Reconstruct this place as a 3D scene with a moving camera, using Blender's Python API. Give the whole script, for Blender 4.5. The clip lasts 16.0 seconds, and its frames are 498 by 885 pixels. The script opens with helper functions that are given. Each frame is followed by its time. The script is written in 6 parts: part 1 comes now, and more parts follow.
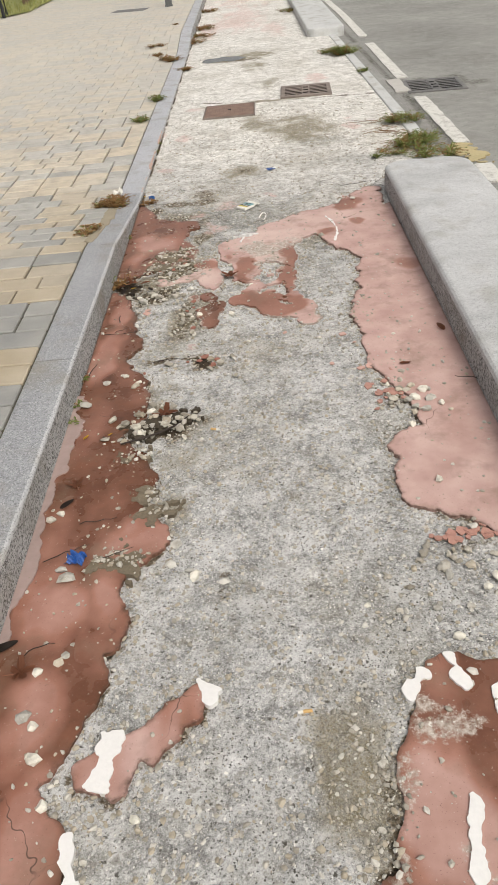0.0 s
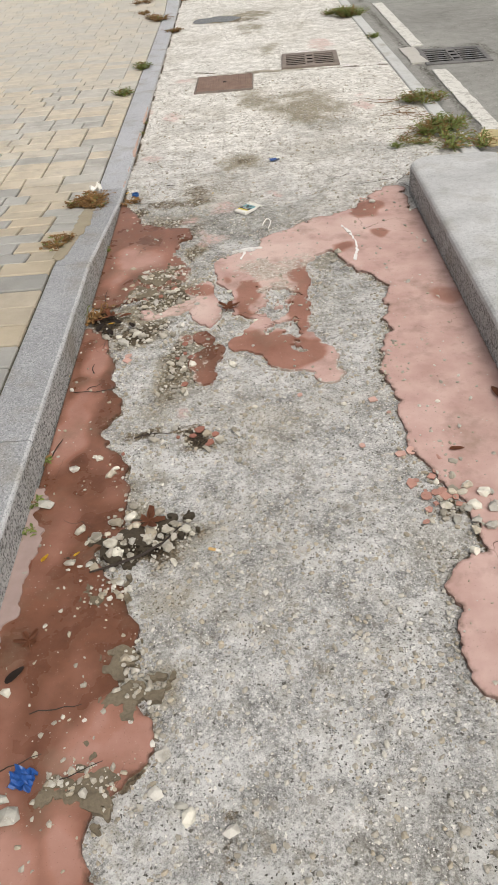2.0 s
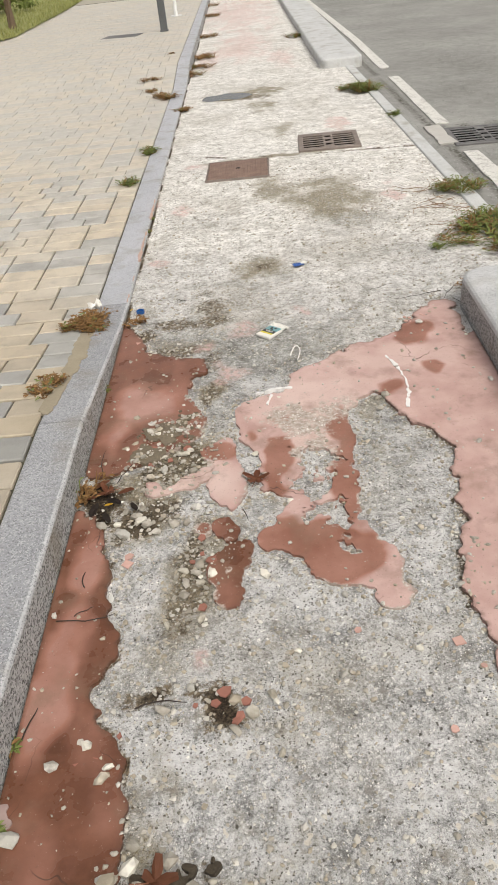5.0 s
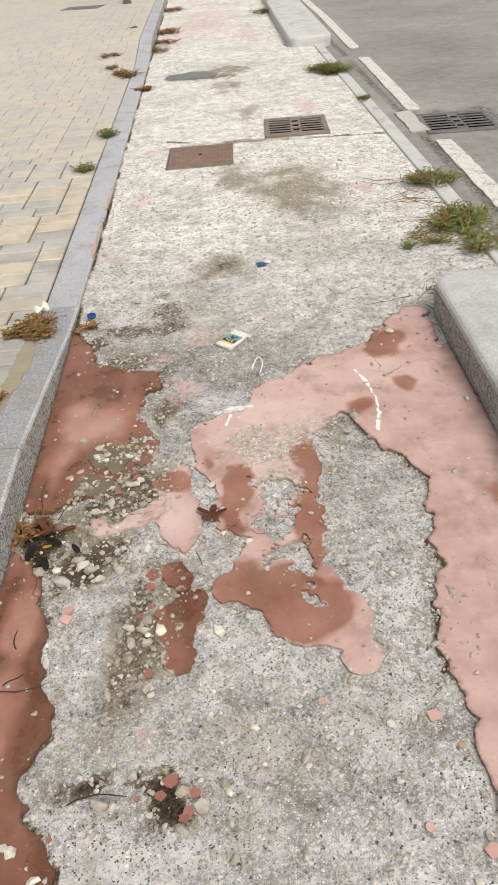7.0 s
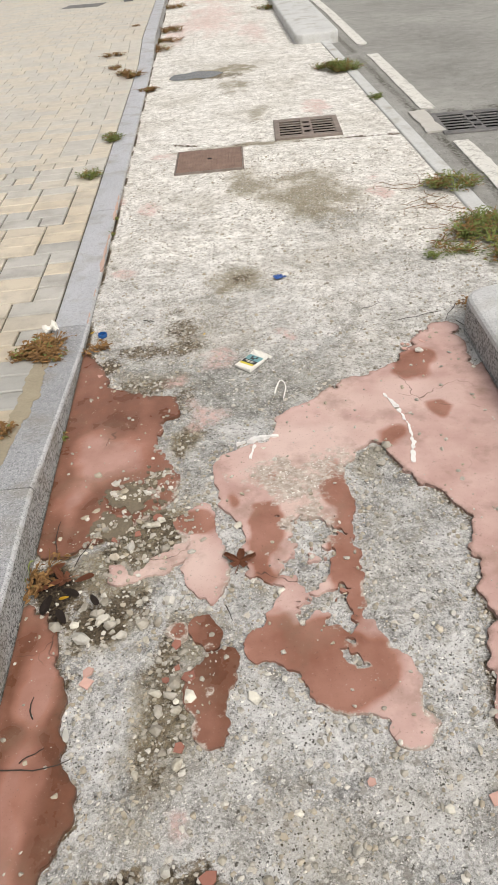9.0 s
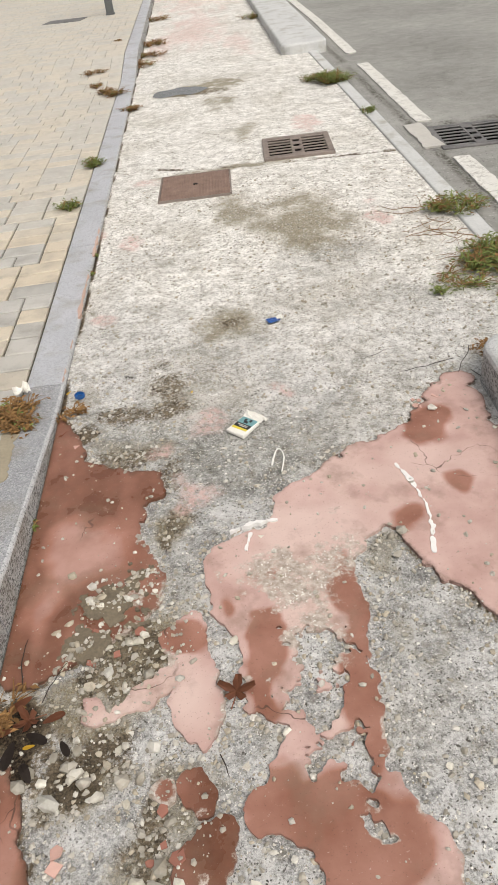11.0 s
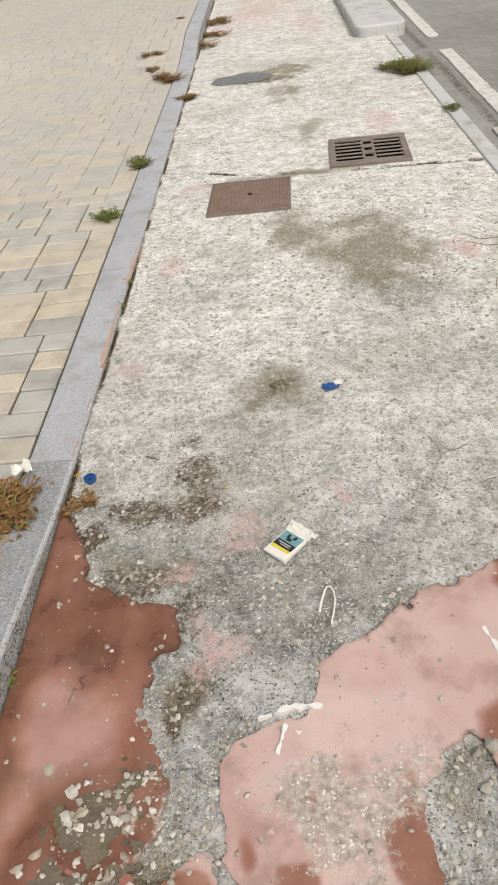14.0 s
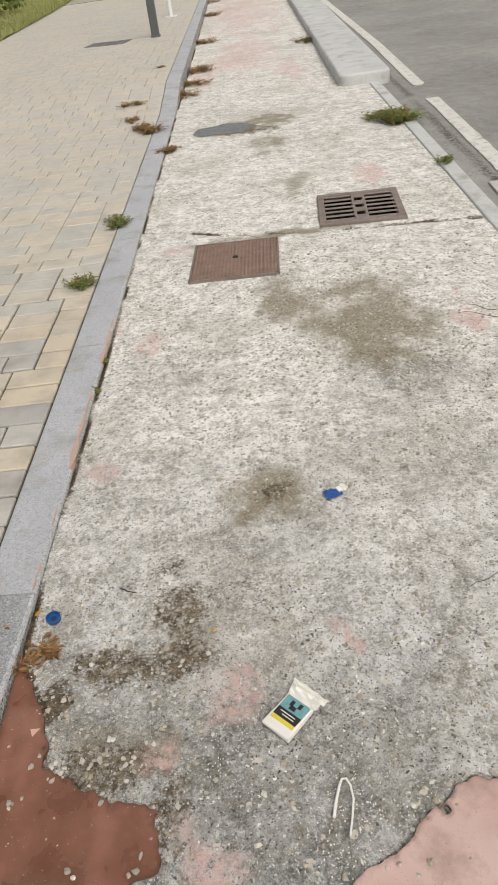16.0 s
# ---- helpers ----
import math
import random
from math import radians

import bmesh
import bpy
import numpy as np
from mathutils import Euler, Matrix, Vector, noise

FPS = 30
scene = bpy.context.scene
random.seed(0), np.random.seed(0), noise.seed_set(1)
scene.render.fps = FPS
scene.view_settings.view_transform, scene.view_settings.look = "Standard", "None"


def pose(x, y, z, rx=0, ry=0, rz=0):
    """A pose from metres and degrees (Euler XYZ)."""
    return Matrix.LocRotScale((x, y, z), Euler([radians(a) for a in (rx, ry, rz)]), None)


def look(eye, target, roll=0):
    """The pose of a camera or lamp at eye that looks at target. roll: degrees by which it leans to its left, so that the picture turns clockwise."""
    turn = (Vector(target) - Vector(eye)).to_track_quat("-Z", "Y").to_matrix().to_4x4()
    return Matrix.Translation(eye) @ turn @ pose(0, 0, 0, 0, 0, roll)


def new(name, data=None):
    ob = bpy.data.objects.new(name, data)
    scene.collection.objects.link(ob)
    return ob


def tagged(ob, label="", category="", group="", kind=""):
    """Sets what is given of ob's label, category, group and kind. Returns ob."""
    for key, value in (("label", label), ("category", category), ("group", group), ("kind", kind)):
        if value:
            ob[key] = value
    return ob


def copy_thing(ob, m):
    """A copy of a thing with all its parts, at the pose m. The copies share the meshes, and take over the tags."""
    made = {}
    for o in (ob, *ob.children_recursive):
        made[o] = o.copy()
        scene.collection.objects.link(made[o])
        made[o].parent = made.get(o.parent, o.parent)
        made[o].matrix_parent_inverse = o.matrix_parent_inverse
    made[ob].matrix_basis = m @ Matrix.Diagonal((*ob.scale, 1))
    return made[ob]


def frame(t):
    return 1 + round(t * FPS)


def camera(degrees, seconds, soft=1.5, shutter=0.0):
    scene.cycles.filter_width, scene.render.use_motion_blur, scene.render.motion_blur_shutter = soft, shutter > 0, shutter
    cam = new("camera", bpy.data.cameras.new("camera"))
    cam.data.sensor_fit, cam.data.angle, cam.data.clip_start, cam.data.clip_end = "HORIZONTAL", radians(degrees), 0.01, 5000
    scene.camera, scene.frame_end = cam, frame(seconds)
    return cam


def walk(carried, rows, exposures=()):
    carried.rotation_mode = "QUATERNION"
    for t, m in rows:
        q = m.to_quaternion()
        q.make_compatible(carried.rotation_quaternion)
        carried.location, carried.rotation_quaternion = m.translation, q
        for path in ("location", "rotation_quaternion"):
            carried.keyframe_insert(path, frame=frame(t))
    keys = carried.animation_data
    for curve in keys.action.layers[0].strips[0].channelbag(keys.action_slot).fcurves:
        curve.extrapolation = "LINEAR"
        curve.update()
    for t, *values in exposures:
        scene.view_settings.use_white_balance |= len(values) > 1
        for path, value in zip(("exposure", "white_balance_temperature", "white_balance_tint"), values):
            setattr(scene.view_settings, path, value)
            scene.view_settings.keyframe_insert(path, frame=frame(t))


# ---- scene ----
cam = camera(38.3, 16.0, soft=1.0)
PATH = [
    (0, (-0.152, -0.064, 1.248), (-0.226, 1.549, 0.069), -6.3),
    (0.5, (-0.176, 0.101, 1.239), (-0.184, 1.687, 0.021), -4.5),
    (1, (-0.228, 0.258, 1.251), (-0.141, 1.845, 0.038), -4.9),
    (1.5, (-0.248, 0.425, 1.24), (-0.174, 1.972, -0.024), -3.9),
    (2, (-0.19, 0.588, 1.237), (-0.242, 2.138, -0.025), -5.6),
    (2.5, (-0.26, 0.744, 1.249), (-0.244, 2.298, -0.01), -5.7),
    (3, (-0.291, 0.836, 1.266), (-0.326, 2.435, 0.065), -6.0),
    (3.5, (-0.223, 0.953, 1.269), (-0.361, 2.55, 0.073), -5.9),
    (4, (-0.225, 1.057, 1.25), (-0.354, 2.705, 0.124), -6.4),
    (4.2, (-0.254, 1.101, 1.264), (-0.318, 2.741, 0.121), -6.9),
    (6.3, (-0.137, 1.444, 1.256), (-0.225, 3.068, 0.092), -6.6),
    (6.5, (-0.128, 1.453, 1.265), (-0.21, 3.062, 0.08), -7.4),
    (7, (-0.184, 1.505, 1.258), (-0.177, 3.101, 0.052), -5.3),
    (7.5, (-0.239, 1.537, 1.276), (-0.178, 3.123, 0.059), -5.7),
    (8, (-0.275, 1.578, 1.277), (-0.218, 3.16, 0.055), -5.2),
    (8.5, (-0.255, 1.626, 1.266), (-0.247, 3.22, 0.057), -5.5),
    (8.7, (-0.236, 1.647, 1.265), (-0.243, 3.235, 0.049), -6.1),
    (10.8, (-0.234, 1.958, 1.265), (-0.195, 3.572, 0.085), -6.3),
    (11, (-0.194, 2.009, 1.272), (-0.197, 3.606, 0.067), -8.0),
    (11.5, (-0.115, 2.116, 1.265), (-0.188, 3.752, 0.117), -6.8),
    (12, (-0.104, 2.19, 1.258), (-0.167, 3.829, 0.113), -7.2),
    (12.5, (-0.119, 2.269, 1.258), (-0.148, 3.904, 0.107), -7.8),
    (13, (-0.192, 2.379, 1.269), (-0.131, 3.989, 0.083), -7.7),
    (13.5, (-0.175, 2.475, 1.268), (-0.144, 4.079, 0.073), -8.3),
    (14, (-0.145, 2.585, 1.265), (-0.294, 4.15, 0.028), -8.4),
    (14.5, (-0.132, 2.662, 1.238), (-0.339, 4.262, 0.057), -9.4),
    (15, (-0.209, 2.734, 1.267), (-0.256, 4.358, 0.1), -9.9),
    (15.5, (-0.209, 2.842, 1.256), (-0.227, 4.455, 0.075), -9.4),
    (16, (-0.152, 2.951, 1.264), (-0.258, 4.57, 0.096), -8.4),
]
walk(cam, [(t, look(eye, target, roll)) for t, eye, target, roll in PATH],
     exposures=((0, -0.16, 6700, 10), (3, -0.19, 6700, 10), (6.5, -0.06, 6700, 10.5), (12.5, -0.11, 6700, 10.5), (16, -0.33, 6700, 10)))

# ---- world and light: a bright overcast sky ----
world = bpy.data.worlds.new("overcast_sky")
scene.world = world
world.use_nodes = True
wn = world.node_tree.nodes
wl = world.node_tree.links
sky = wn.new("ShaderNodeTexSky")
sky.sky_type, sky.sun_disc = 'NISHITA', False
sky.sun_elevation, sky.sun_rotation = radians(55), radians(148)
sky.air_density, sky.dust_density, sky.ozone_density = 1.0, 6.0, 0.6
grey_sky = wn.new("ShaderNodeHueSaturation")
grey_sky.inputs["Saturation"].default_value = 0.2
wl.new(sky.outputs[0], grey_sky.inputs["Color"])
cloud = wn.new("ShaderNodeTexNoise")
cloud.inputs["Scale"].default_value, cloud.inputs["Detail"].default_value = 3.2, 5
cloud_map = wn.new("ShaderNodeMapRange")
cloud_map.inputs["From Min"].default_value, cloud_map.inputs["From Max"].default_value = 0.3, 0.7
cloud_map.inputs["To Min"].default_value, cloud_map.inputs["To Max"].default_value = 0.72, 1.3
wl.new(cloud.outputs["Fac"], cloud_map.inputs["Value"])
cloudy = wn.new("ShaderNodeVectorMath")
cloudy.operation = 'SCALE'
wl.new(grey_sky.outputs[0], cloudy.inputs[0])
wl.new(cloud_map.outputs[0], cloudy.inputs["Scale"])
wl.new(cloudy.outputs[0], wn["Background"].inputs[0])
wn["Background"].inputs[1].default_value = 0.155

sun_data = bpy.data.lights.new("sun", 'SUN')
sun_data.energy, sun_data.angle, sun_data.color = 1.1, radians(28), (1.0, 0.95, 0.87)
sun = new("sun", sun_data)
sun.matrix_world = look((3.0, -4.8, 8.0), (0, 0, 0))


# ---- node helper ----
class Nodes:
    """A small writer for node materials on world positions."""

    def __init__(self, name, rough=0.85, metal=0.0, spec=0.5):
        self.m = bpy.data.materials.new(name)
        self.m.use_nodes = True
        self.t = self.m.node_tree
        self.b = self.t.nodes["Principled BSDF"]
        self.b.inputs["Roughness"].default_value = rough
        self.b.inputs["Metallic"].default_value = metal
        self.b.inputs["Specular IOR Level"].default_value = spec
        self.pos = self.n("ShaderNodeNewGeometry").outputs["Position"]

    def n(self, kind):
        return self.t.nodes.new(kind)

    def put(self, socket, v):
        if isinstance(v, bpy.types.NodeSocket):
            self.t.links.new(v, socket)
        elif isinstance(v, tuple) and len(v) == 3 and socket.type == 'RGBA':
            socket.default_value = (*v, 1)
        else:
            socket.default_value = v

    def noise(self, scale, detail=4.0, stretch=None, rough=0.55):
        k = self.n("ShaderNodeTexNoise")
        k.inputs["Scale"].default_value = scale
        k.inputs["Detail"].default_value = detail
        k.inputs["Roughness"].default_value = rough
        p = self.pos
        if stretch:
            q = self.n("ShaderNodeVectorMath")
            q.operation = 'MULTIPLY'
            self.put(q.inputs[0], p)
            q.inputs[1].default_value = stretch
            p = q.outputs[0]
        self.put(k.inputs["Vector"], p)
        return k.outputs["Fac"]

    def cells(self, scale):
        k = self.n("ShaderNodeTexVoronoi")
        k.inputs["Scale"].default_value = scale
        w = self.n("ShaderNodeTexNoise")
        w.inputs["Scale"].default_value, w.inputs["Detail"].default_value = scale * 1.3, 2
        self.put(w.inputs["Vector"], self.pos)
        v = self.n("ShaderNodeVectorMath")
        v.operation = 'MULTIPLY_ADD'
        self.put(v.inputs[0], w.outputs["Color"])
        v.inputs[1].default_value = (1.5 / scale,) * 3
        self.put(v.inputs[2], self.pos)
        self.put(k.inputs["Vector"], v.outputs[0])
        r = self.n("ShaderNodeSeparateColor")
        self.put(r.inputs[0], k.outputs["Color"])
        return k.outputs["Distance"], r.outputs[0], r.outputs[1]

    def attr(self, name):
        k = self.n("ShaderNodeAttribute")
        k.attribute_name = name
        return k.outputs["Fac"]

    def rand(self):
        return self.n("ShaderNodeObjectInfo").outputs["Random"]

    def island(self):
        return self.n("ShaderNodeNewGeometry").outputs["Random Per Island"]

    def span(self, v, a, b, lo=0.0, hi=1.0):
        k = self.n("ShaderNodeMapRange")
        self.put(k.inputs["Value"], v)
        for key, val in (("From Min", a), ("From Max", b), ("To Min", lo), ("To Max", hi)):
            k.inputs[key].default_value = val
        return k.outputs[0]

    def op(self, kind, a, b):
        k = self.n("ShaderNodeMath")
        k.operation = kind
        k.use_clamp = kind in ('MULTIPLY', 'ADD', 'SUBTRACT')
        self.put(k.inputs[0], a)
        self.put(k.inputs[1], b)
        return k.outputs[0]

    def mix(self, a, b, fac):
        k = self.n("ShaderNodeMix")
        k.data_type = 'RGBA'
        self.put(k.inputs["Factor"], fac)
        self.put(k.inputs["A"], a)
        self.put(k.inputs["B"], b)
        return k.outputs["Result"]

    def pick(self, fac, *colours):
        """One of the colours, by a random value."""
        k = self.n("ShaderNodeValToRGB")
        k.color_ramp.interpolation = 'CONSTANT'
        e = k.color_ramp.elements
        while len(e) < len(colours):
            e.new(0.5)
        for i, c in enumerate(colours):
            e[i].position = i / len(colours)
            e[i].color = (*c, 1)
        self.put(k.inputs[0], fac)
        return k.outputs[0]

    def done(self, colour, height=None, depth=0.002, rough=None):
        self.put(self.b.inputs["Base Color"], colour)
        if height is not None:
            k = self.n("ShaderNodeBump")
            k.inputs["Strength"].default_value = 0.8
            k.inputs["Distance"].default_value = depth
            self.put(k.inputs["Height"], height)
            self.put(self.b.inputs["Normal"], k.outputs[0])
        if rough is not None:
            self.put(self.b.inputs["Roughness"], rough)
        return self.m


def plain(name, colour, rough=0.7, metal=0.0, vary=0.25, scale=60.0, depth=0.0006):
    """A paint, plastic or plant surface with light grain and patchy wear."""
    s = Nodes(name, rough, metal)
    a = s.noise(scale, 4)
    b = s.noise(scale / 9, 3)
    dark = tuple(c * (1 - vary) for c in colour)
    lite = tuple(min(1, c * (1 + vary * 0.6)) for c in colour)
    return s.done(s.mix(dark, lite, s.op('ADD', s.op('MULTIPLY', a, 0.55), s.op('MULTIPLY', b, 0.45))), a, depth)


def concrete_material():
    s = Nodes("worn_concrete", 0.9, spec=0.25)
    big, mid, fine = s.noise(1.7, 5), s.noise(11, 6, rough=0.65), s.noise(150, 4, rough=0.75)
    grain = s.noise(420, 3, rough=0.8)
    d1, r1, q1 = s.cells(95)
    d2, r2, q2 = s.cells(210)
    d3, r3, q3 = s.cells(48)
    patch = s.noise(5.5, 5, rough=0.6)
    lump = s.noise(52, 4, rough=0.7)
    thick = s.span(patch, 0.36, 0.62, 0.2, 1.0)
    tone = s.span(s.op('ADD', s.op('MULTIPLY', s.op('ADD', s.op('MULTIPLY', mid, 0.6), s.op('MULTIPLY', patch, 0.4)), 0.34), s.op('ADD', s.op('MULTIPLY', lump, 0.20), s.op('ADD', s.op('MULTIPLY', fine, 0.27), s.op('MULTIPLY', grain, 0.23)))), 0.445, 0.565)
    base = s.mix((0.17, 0.168, 0.16), (0.62, 0.615, 0.60), tone)
    pale = s.mix((0.30, 0.275, 0.225), (0.90, 0.88, 0.83), s.span(s.op('ADD', s.op('MULTIPLY', mid, 0.36), s.op('ADD', s.op('MULTIPLY', lump, 0.32), s.op('MULTIPLY', fine, 0.32))), 0.38, 0.55))
    c = s.mix(base, pale, s.attr("pale"))
    c = s.mix(c, (0.31, 0.275, 0.20), s.span(big, 0.50, 0.75, 0, 0.5))
    c = s.mix(c, s.mix((0.10, 0.098, 0.085), (0.34, 0.335, 0.31), tone), s.op('MULTIPLY', s.attr("dark_tone"), s.span(s.noise(33, 6, rough=0.75), 0.34, 0.58, 0.25, 1.0)))
    clump, bloom = s.noise(27, 6, rough=0.75), s.noise(2.6, 4)
    c = s.mix(c, (0.235, 0.21, 0.155), s.op('MULTIPLY', s.span(clump, 0.50, 0.64, 0, 0.62), s.span(bloom, 0.38, 0.62, 0.25, 1.0)))
    c = s.mix(c, (0.86, 0.85, 0.82), s.op('MULTIPLY', s.span(s.noise(34, 6, rough=0.8), 0.54, 0.68, 0, 0.7), s.span(bloom, 0.66, 0.40, 0.2, 1.0)))
    # aggregate: pale stones and dark pits, thicker in some places than in others
    c = s.mix(c, (0.84, 0.82, 0.76), s.op('MULTIPLY', s.op('MULTIPLY', s.span(d1, 0.36, 0.26), s.span(r1, 0.84, 0.86)), thick))
    c = s.mix(c, (0.80, 0.78, 0.73), s.op('MULTIPLY', s.op('MULTIPLY', s.span(d2, 0.42, 0.30), s.span(r2, 0.72, 0.75)), s.op('SUBTRACT', 1.15, thick)))
    c = s.mix(c, (0.06, 0.056, 0.046), s.op('MULTIPLY', s.op('MULTIPLY', s.span(d2, 0.46, 0.32), s.span(q2, 0.74, 0.77)), s.op('MULTIPLY', thick, 1.0)))
    c = s.mix(c, (0.075, 0.068, 0.055), s.op('MULTIPLY', s.op('MULTIPLY', s.span(d1, 0.34, 0.22), s.span(q1, 0.87, 0.89)), 0.9))
    c = s.mix(c, (0.27, 0.25, 0.22), s.op('MULTIPLY', s.op('MULTIPLY', s.span(d3, 0.42, 0.30), s.span(r3, 0.88, 0.92)), 0.6))
    c = s.mix(c, (0.63, 0.58, 0.49), s.op('MULTIPLY', s.op('MULTIPLY', s.span(d3, 0.34, 0.28), s.span(q3, 0.94, 0.95)), 0.8))
    d4, r4, q4 = s.cells(72)
    open_face = s.op('MULTIPLY', s.attr("pale"), s.span(s.noise(4.0, 4), 0.36, 0.58, 0.25, 1.0))
    c = s.mix(c, (0.13, 0.118, 0.09), s.op('MULTIPLY', s.op('MULTIPLY', s.span(d4, 0.46, 0.32), s.span(q4, 0.74, 0.77)), s.op('MULTIPLY', open_face, 0.85)))
    c = s.mix(c, (0.90, 0.88, 0.83), s.op('MULTIPLY', s.op('MULTIPLY', s.span(d4, 0.42, 0.30), s.span(r4, 0.70, 0.73)), s.op('MULTIPLY', open_face, 0.8)))
    rag = s.noise(42, 6, rough=0.8)
    moss = s.op('MULTIPLY', s.span(s.op('ADD', s.op('MULTIPLY', s.attr("moss"), 0.55), s.op('ADD', s.op('MULTIPLY', rag, 0.6), s.op('MULTIPLY', mid, 0.4))), 0.66, 1.0), s.op('MULTIPLY', s.span(s.attr("moss"), 0.0, 0.3, 0, 0.95), s.span(fine, 0.34, 0.60, 0.45, 1.0)))
    c = s.mix(c, s.mix((0.085, 0.07, 0.034), (0.31, 0.255, 0.15), s.span(grain, 0.35, 0.65)), moss)
    rag2 = s.noise(65, 6, rough=0.85)
    soil = s.op('MULTIPLY', s.span(s.op('ADD', s.op('MULTIPLY', s.attr("soil"), 0.45), rag2), 0.66, 0.79), s.span(s.attr("soil"), 0.0, 0.2))
    c = s.mix(c, s.mix(s.mix((0.045, 0.036, 0.024), (0.25, 0.20, 0.135), s.span(s.op('ADD', s.op('MULTIPLY', lump, 0.5), s.op('MULTIPLY', fine, 0.5)), 0.40, 0.62)), s.mix((0.016, 0.012, 0.009), (0.11, 0.08, 0.05), s.span(fine, 0.42, 0.66)), s.span(s.attr("soil"), 0.62, 0.95)), soil)
    c = s.mix(c, (0.61, 0.42, 0.38), s.op('MULTIPLY', s.attr("pink"), s.span(rag, 0.42, 0.58, 0.1, 1.0)))
    h = s.op('ADD', s.op('MULTIPLY', s.span(d1, 0.5, 0.1), 0.3), s.op('ADD', s.op('MULTIPLY', fine, 0.5), s.op('MULTIPLY', grain, 0.3)))
    return s.done(c, h, 0.007)


def coat_material():
    s = Nodes("red_lane_coating", 0.55, spec=0.35)
    wet, worn, rim, wash = s.attr("wet"), s.attr("worn"), s.attr("rim"), s.attr("wash")
    mid, fine, tiny = s.noise(9, 5), s.noise(60, 5, rough=0.7), s.noise(320, 3)
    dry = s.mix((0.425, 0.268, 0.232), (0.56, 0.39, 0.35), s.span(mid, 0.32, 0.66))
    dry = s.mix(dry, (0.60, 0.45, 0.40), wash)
    red = s.mix((0.104, 0.043, 0.024), (0.192, 0.081, 0.048), s.span(s.op('ADD', s.op('MULTIPLY', mid, 0.75), s.op('MULTIPLY', fine, 0.25)), 0.36, 0.64))
    flush = s.mix((0.275, 0.12, 0.081), (0.39, 0.20, 0.152), s.span(mid, 0.34, 0.66))
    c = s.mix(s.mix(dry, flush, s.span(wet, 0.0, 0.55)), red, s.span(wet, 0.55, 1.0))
    c = s.mix(c, (0.20, 0.13, 0.09), s.op('MULTIPLY', s.span(s.noise(7, 6, rough=0.65), 0.52, 0.70), 0.55))
    c = s.mix(c, (0.13, 0.075, 0.05), s.op('MULTIPLY', s.span(s.noise(75, 3), 0.70, 0.76), 0.6))
    c = s.mix(c, (0.62, 0.52, 0.45), s.op('MULTIPLY', s.span(s.noise(150, 3, rough=0.8), 0.66, 0.72), 0.55))
    c = s.mix(c, (0.10, 0.055, 0.04), s.op('MULTIPLY', s.span(tiny, 0.66, 0.72), 0.7))
    # hairline cracks
    k = s.n("ShaderNodeTexVoronoi")
    k.feature = 'DISTANCE_TO_EDGE'
    k.inputs["Scale"].default_value = 4.5
    q = s.n("ShaderNodeVectorMath")
    q.operation = 'MULTIPLY_ADD'
    w = s.n("ShaderNodeTexNoise")
    w.inputs["Scale"].default_value = 14
    s.put(w.inputs["Vector"], s.pos)
    s.put(q.inputs[0], w.outputs["Color"])
    q.inputs[1].default_value = (0.09, 0.09, 0)
    s.put(q.inputs[2], s.pos)
    s.put(k.inputs["Vector"], q.outputs[0])
    crack = s.op('MULTIPLY', s.span(k.outputs["Distance"], 0.007, 0.003), s.span(s.noise(3.3, 3), 0.56, 0.62))
    c = s.mix(c, (0.07, 0.04, 0.028), s.op('MULTIPLY', crack, 0.8))
    d, r, q2 = s.cells(130)
    grit = s.mix(s.mix((0.25, 0.20, 0.16), (0.56, 0.49, 0.43), s.span(fine, 0.35, 0.65)), (0.70, 0.68, 0.62), s.op('MULTIPLY', s.span(d, 0.4, 0.28), s.span(r, 0.66, 0.72)))
    flake = s.op('ADD', s.op('MULTIPLY', s.noise(26, 6, rough=0.8), 0.7), s.op('MULTIPLY', fine, 0.3))
    bare = s.span(s.op('ADD', s.op('MULTIPLY', worn, 0.40), flake), 0.74, 0.84)
    c = s.mix(c, grit, bare)
    c = s.mix(c, (0.08, 0.045, 0.028), s.op('MULTIPLY', rim, s.span(fine, 0.35, 0.6, 0.1, 0.85)))
    rough = s.op('ADD', s.span(wet, 0, 1, 0.6, 0.2), s.op('MULTIPLY', s.span(mid, 0.4, 0.7), 0.25))
    return s.done(c, s.op('ADD', s.op('MULTIPLY', fine, 0.5), s.op('MULTIPLY', mid, 0.5)), 0.0012, rough)


